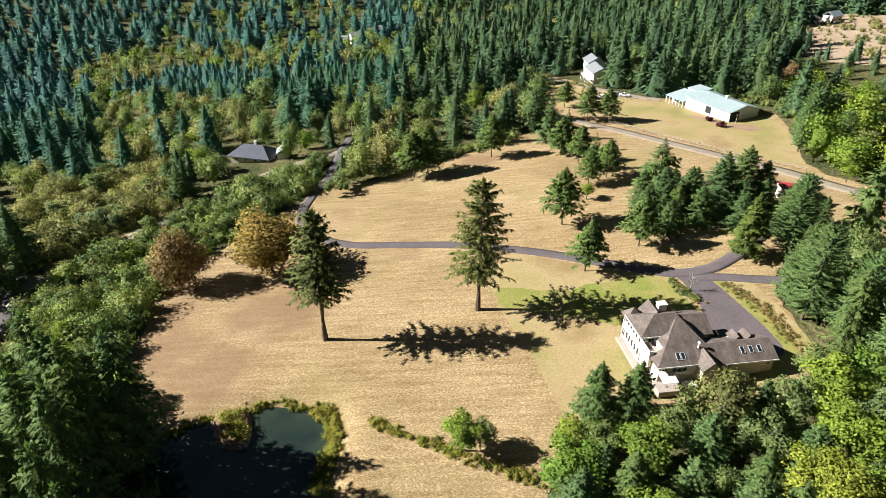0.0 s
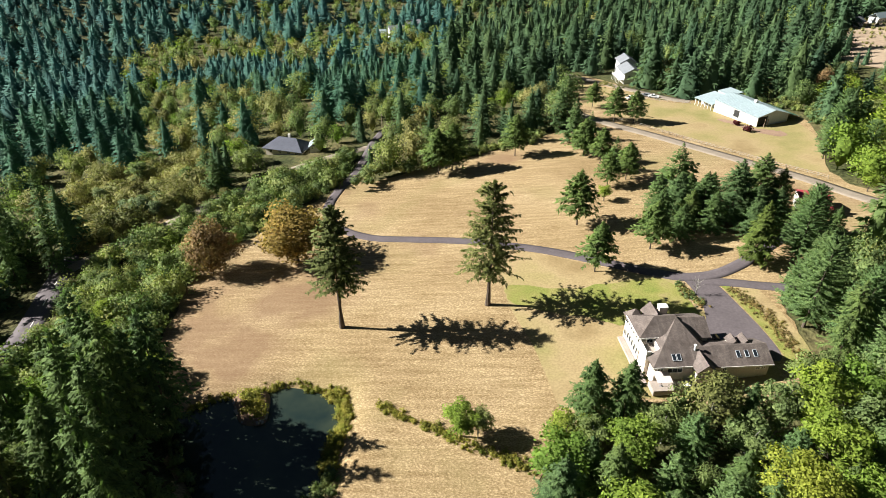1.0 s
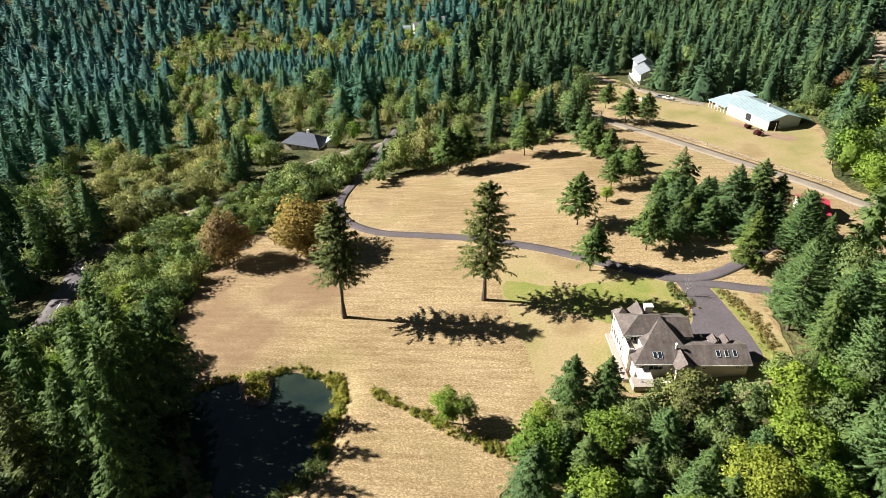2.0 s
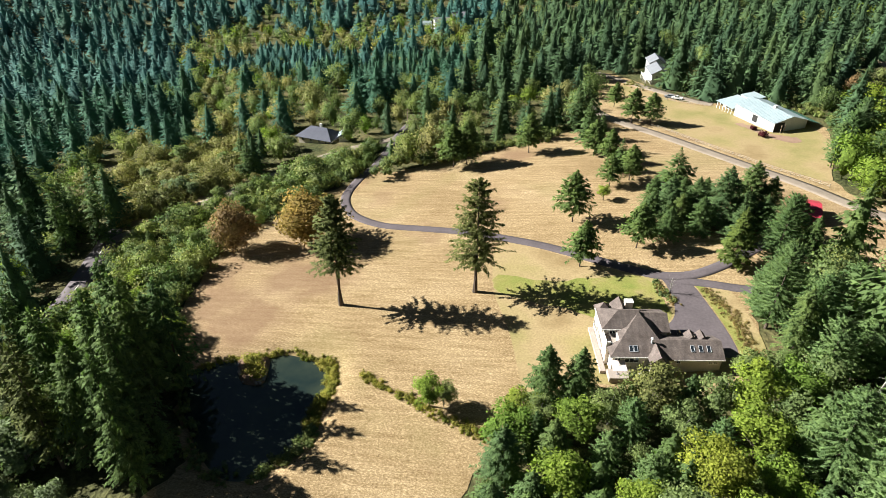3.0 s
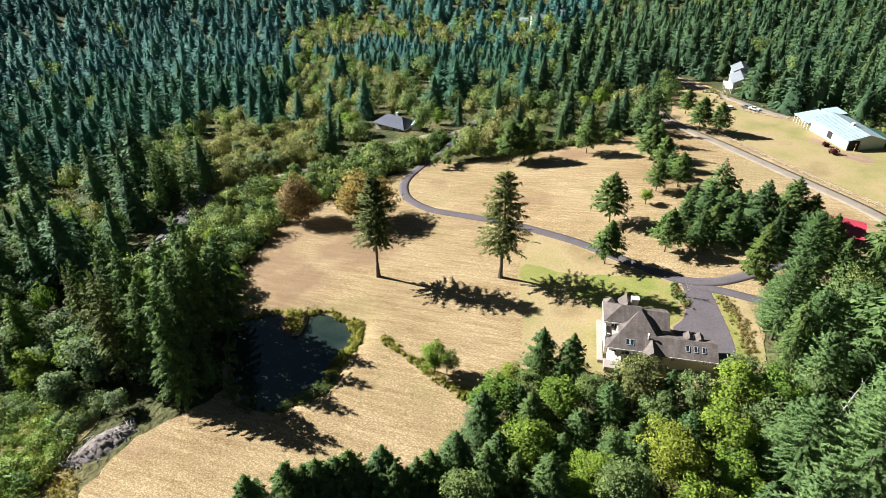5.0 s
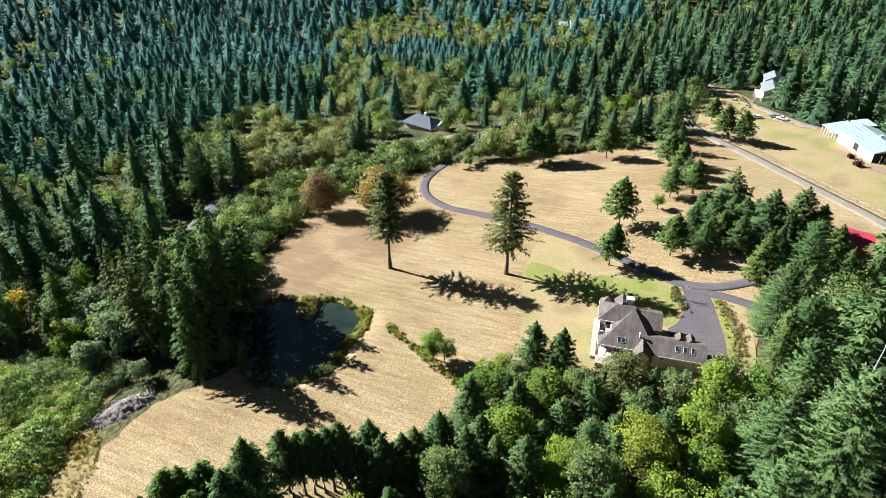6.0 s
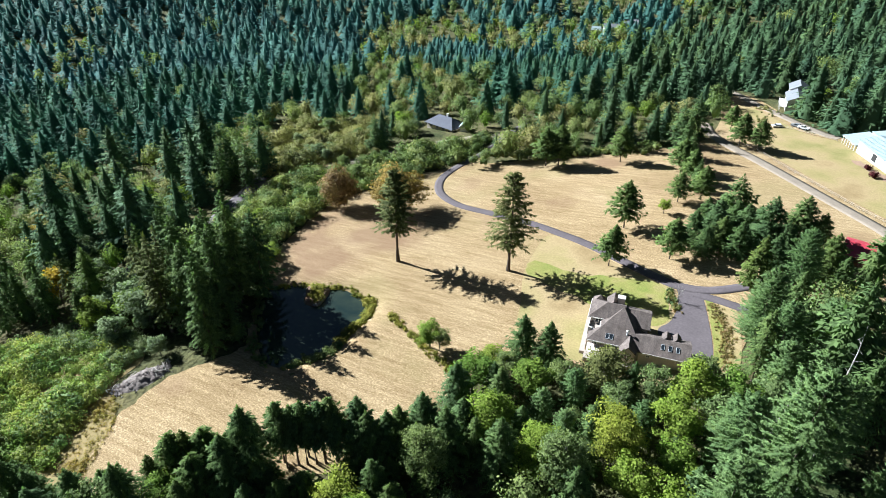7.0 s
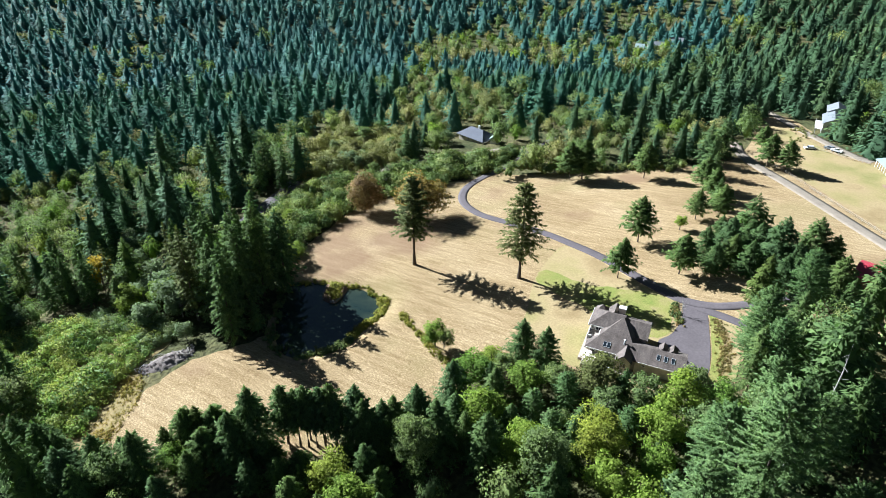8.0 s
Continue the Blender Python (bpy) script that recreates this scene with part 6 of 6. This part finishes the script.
car(78.7, 265.8, -20, CAR_WHITE, "white pickup truck parked on the gravel", True)
car(68.7, 264.8, 25, CAR_WHITE, "white car parked on the grass")
car(76.0, 268.0, -20, GREY_ROOF, "grey car parked beside the drive")
car(53.4, 93.6, 98, DARK_ROOF, "dark blue car in the shade of the parking court")

# ---- pond, ditch and garden planting ----
def stone_mesh(seed):
    r = random.Random(seed)
    bm = bmesh.new()
    bmesh.ops.create_icosphere(bm, subdivisions=1, radius=0.5)
    for v in bm.verts:
        v.co *= r.uniform(0.75, 1.2)
        v.co.z *= 0.65
    return finish_mesh("stone", bm, STONE)


stones = [stone_mesh(s) for s in range(4)]
ISLAND = [(-41.2, 80.0), (-39.4, 76.0), (-37.2, 73.2), (-33.4, 73.4), (-33.2, 76.2), (-34.6, 81.0), (-38.0, 82.0)]
IS = smooth(ISLAND, 4)
spit = empty("stone_spit", pose(-37.0, 77.2, 0), "small spit of stones and grass in the pond", "spit", kind="structure")
bm = bmesh.new()
ring = [[bm.verts.new(((x + 37.0) * k, (y - 77.2) * k, z)) for x, y in IS] for k, z in ((1.15, -3.4), (1.0, -1.75), (0.8, -1.1), (0.3, -0.8))]
for a, b in zip(ring, ring[1:]):
    for j in range(len(a)):
        bm.faces.new((a[j], a[(j + 1) % len(a)], b[(j + 1) % len(b)], b[j]))
bm.faces.new(ring[-1])
part("bank", bm, MULCH, spit)
for i in range(46):
    x, y = IS[int(rng.integers(len(IS)))]
    if y < 78.5:
        k = rng.uniform(0.82, 1.0)
        s = rng.uniform(0.45, 1.1)
        shared("stone", stones[i % 4], spit, Matrix.LocRotScale(((x + 37.0) * k, (y - 77.2) * k, -1.5), Euler((0, 0, i)), (s, s, s)))
RUBBLE = plain("grey_brown_rubble", (0.115, 0.092, 0.085), (0.30, 0.252, 0.228), 2.2, 0.95, relief=0.15)
heap = empty("rubble_heap", pose(-52.0, 33.0, ground_at(-52, 33)), "heap of grey stones and dead branches at the meadow's corner", "rubble heap")
mound = []
for k in np.linspace(0, 1, 31):
    cx, cy = -3.6 + 5.6 * k, -6.5 + 12.5 * k
    wide = 3.2 * math.sin(math.pi * (0.06 + 0.88 * k)) + 0.3
    for j in range(19):
        o = -1 + 2 * j / 18
        px, py = cx + 0.89 * wide * o, cy - 0.45 * wide * o
        mound.append((px, py, ground_at(px - 52, py + 33) - ground_at(-52, 33) - 0.15 + wide * 0.36 * (1 - o * o) * rng.uniform(0.45, 1.45)))
mf = [(a * 19 + b, a * 19 + b + 1, a * 19 + b + 20, a * 19 + b + 19) for a in range(30) for b in range(18)]
shared("mound", quad_mesh("mound", mound, mf, RUBBLE), heap, label="grey-brown mound of soil and rubble")
for i in range(290):
    t = rng.uniform(0, 1)
    off = rng.normal(0, 1.3)
    x, y = -3.6 + 5.6 * t + off, -6.5 + 12.5 * t - off * 0.5
    s = rng.uniform(0.15, 0.5)
    up = 1.3 * math.exp(-off * off / 1.3) * (0.4 + 0.6 * math.sin(math.pi * t))
    shared("stone", stones[i % 4], heap, Matrix.LocRotScale((x, y, ground_at(x - 52, y + 33) - ground_at(-52, 33) + rng.uniform(0.0, 0.2) + up * rng.uniform(0.5, 1)), Euler((i, i * 2, i)), (s, s * 1.3, s * 0.8)))
for i in range(26):
    t = rng.uniform(0, 1)
    x, y = -4.5 + 7.0 * t + rng.normal(0, 0.8), -7.5 + 14.0 * t ** 0.8 + rng.normal(0, 0.9)
    a, z = rng.uniform(0, 6.28), ground_at(x - 52, y + 33) - ground_at(-52, 33) + 0.9
    l = rng.uniform(0.7, 1.8)
    part("branch", stem_bm([(x - l * math.cos(a), y - l * math.sin(a), z - 0.2), (x, y, z + 0.1), (x + l * math.cos(a), y + l * math.sin(a), z + rng.uniform(-0.2, 0.4))], [0.09, 0.07, 0.03], 5), DEAD, heap, "grey dead branch")


def planting(name, line, spread, number, low, high, material, label, seed, category="shrubs"):
    """Small plants strewn along a line."""
    r = np.random.default_rng(seed)
    p = smooth(line, 8, False)
    run = np.r_[0, np.cumsum(np.hypot(*np.diff(p, axis=0).T))]
    at = r.uniform(0, run[-1], number)
    x, y = np.interp(at, run, p[:, 0]) + r.normal(0, spread, number), np.interp(at, run, p[:, 1]) + r.normal(0, spread, number)
    z = np.maximum(land(x, y), WATER_Z) - 0.1
    return tagged(stamp(name, [bush(k, 10, 16, 0.11, 1.5, 1.0) for k in (131, 132, 133)], np.c_[x, y, z], r.uniform(low, high, number), material, seed), label, category, kind="stuff")


planting("pond_reeds", [(-19.2, 64.0), (-19.2, 69.0), (-18.4, 73.5), (-19.4, 78.5), (-22.5, 81.6)], 0.75, 230, 0.7, 1.7, REED, "yellow-green reeds along the pond's edge", 71, "reeds")
planting("pond_reeds", [(-22.5, 81.8), (-26.5, 82.8), (-31.0, 83.6), (-35.5, 82.0), (-44.5, 78.2), (-50.5, 73.5)], 0.55, 120, 0.5, 1.2, REED, "low yellow-green reeds along the pond's edge", 72, "reeds")
planting("pond_reeds", [(-18.8, 63.0), (-18.6, 58.0), (-22.5, 54.0), (-25.0, 50.6)], 0.8, 80, 0.6, 2.2, SHRUB, "green bank plants below the pond", 73, "reeds")
planting("pond_bank", [(-50.0, 71.0), (-46.0, 64.0), (-41.6, 58.4), (-35.5, 52.2), (-29.5, 49.4)], 0.9, 90, 0.6, 1.8, SHRUB, "dark green growth on the shaded pond bank", 81)
planting("spit_grass", [(-38.5, 80.5), (-37.0, 77.5), (-35.6, 75.6)], 0.9, 60, 1.2, 2.4, REED, "tall yellowish grass on the stone spit", 74, "grass")
planting("ditch_hedge", [(-12.5, 77.5), (-8.0, 74.5), (-2.0, 71.5), (4.0, 68.5), (10.0, 66.0), (15.5, 63.5)], 0.6, 200, 0.45, 1.2, REED, "low yellowish growth along the ditch in the meadow", 75, "hedge")
planting("flower_bed", [(49.8, 114.0), (51.0, 110.5), (53.0, 106.0)], 0.6, 70, 0.5, 1.2, SHRUB, "green shrubs in the bed beside the lawn", 76)
planting("flower_bed", [(50.2, 113.0), (51.4, 109.8), (53.2, 105.8)], 0.5, 45, 0.5, 1.0, HEATHER, "russet heather in the bed beside the lawn", 77)
planting("heather_border", [(60.5, 111.5), (63.6, 105.5), (65.6, 98.5), (66.4, 90.5)], 0.95, 420, 0.35, 0.8, HEATHER, "russet heather border beside the parking court", 78)
planting("lane_shrubs", [(60.0, 272.0), (66.0, 284.0), (60.0, 298.0)], 2.0, 40, 0.8, 1.8, PALE_SHRUB, "dry shrubs beside the house drive", 79)
planting("track_verge", [(-36.0, 178.0), (-30.0, 187.0), (-18.0, 192.0), (-8.0, 202.0), (6.0, 208.0), (26.0, 220.0)], 2.0, 190, 1.0, 3.5, SHRUB, "saplings and brambles along the meadow's north edge", 80)
for x, y, s in ((99.8, 224.8, 1.5), (101.2, 217.0, 1.8), (100.0, 226.8, 0.9)):
    ob = empty("round_bush", pose(x, y, ground_at(x, y)), "round dark red bush in front of the barn", "bush", "barn bushes")
    v, f, h = bush(int(x * 10), 22, 26, 0.13 * s, s * 1.3, s)
    shared("foliage", crown_mesh("foliage", v, f, MAROON, False, 0.6), ob)
bare_tree = empty("bare_tree", pose(52.6, 109.6, ground_at(52.6, 109.6)), "small leafless pale tree in the flower bed", "tree")
bm = stem_bm([(0, 0, -0.3), (0.1, 0, 1.6), (0, 0.1, 4.2)], [0.12, 0.09, 0.02], 6)
for i in range(16):
    a, z = i * 2.4, 1.3 + i * 0.15
    stem_bm([(0.05, 0, z), (math.cos(a) * 0.8, math.sin(a) * 0.8, z + 0.8), (math.cos(a) * 1.3, math.sin(a) * 1.3, z + 1.5)], [0.045, 0.03, 0.01], 4, bm)
part("trunk", bm, PALE_BARK, bare_tree)
pole = empty("utility_pole", pose(-35.5, 232.0, ground_at(-35.5, 232)), "wooden utility pole with a cross-arm beside the road", "pole")
part("shaft", stem_bm([(0, 0, -0.5), (0, 0, 10.5)], [0.17, 0.12], 8), WOOD, pole)
part("cross_arm", box_bm(-1.1, -0.07, 9.6, 1.1, 0.07, 9.8), WOOD, pole)

log = empty("fallen_log", pose(-112.0, 167.0, ground_at(-112, 167) + 0.35, 0, 0, -25), "bleached pale fallen log in the scrubby clearing", "log")
part("stem", stem_bm([(-5.0, 0, 0.3), (-1.5, 0.2, 0.5), (2.0, -0.1, 0.6), (5.0, 0.3, 0.9)], [0.55, 0.5, 0.4, 0.2], 9), TRIM, log)
for x, dy in ((-2.0, 1.6), (1.0, -1.4), (3.0, 1.2)):
    part("limb", stem_bm([(x, 0, 0.6), (x + 0.6, dy * 0.5, 1.2), (x + 1.4, dy, 1.6)], [0.2, 0.14, 0.05], 6), TRIM, log)
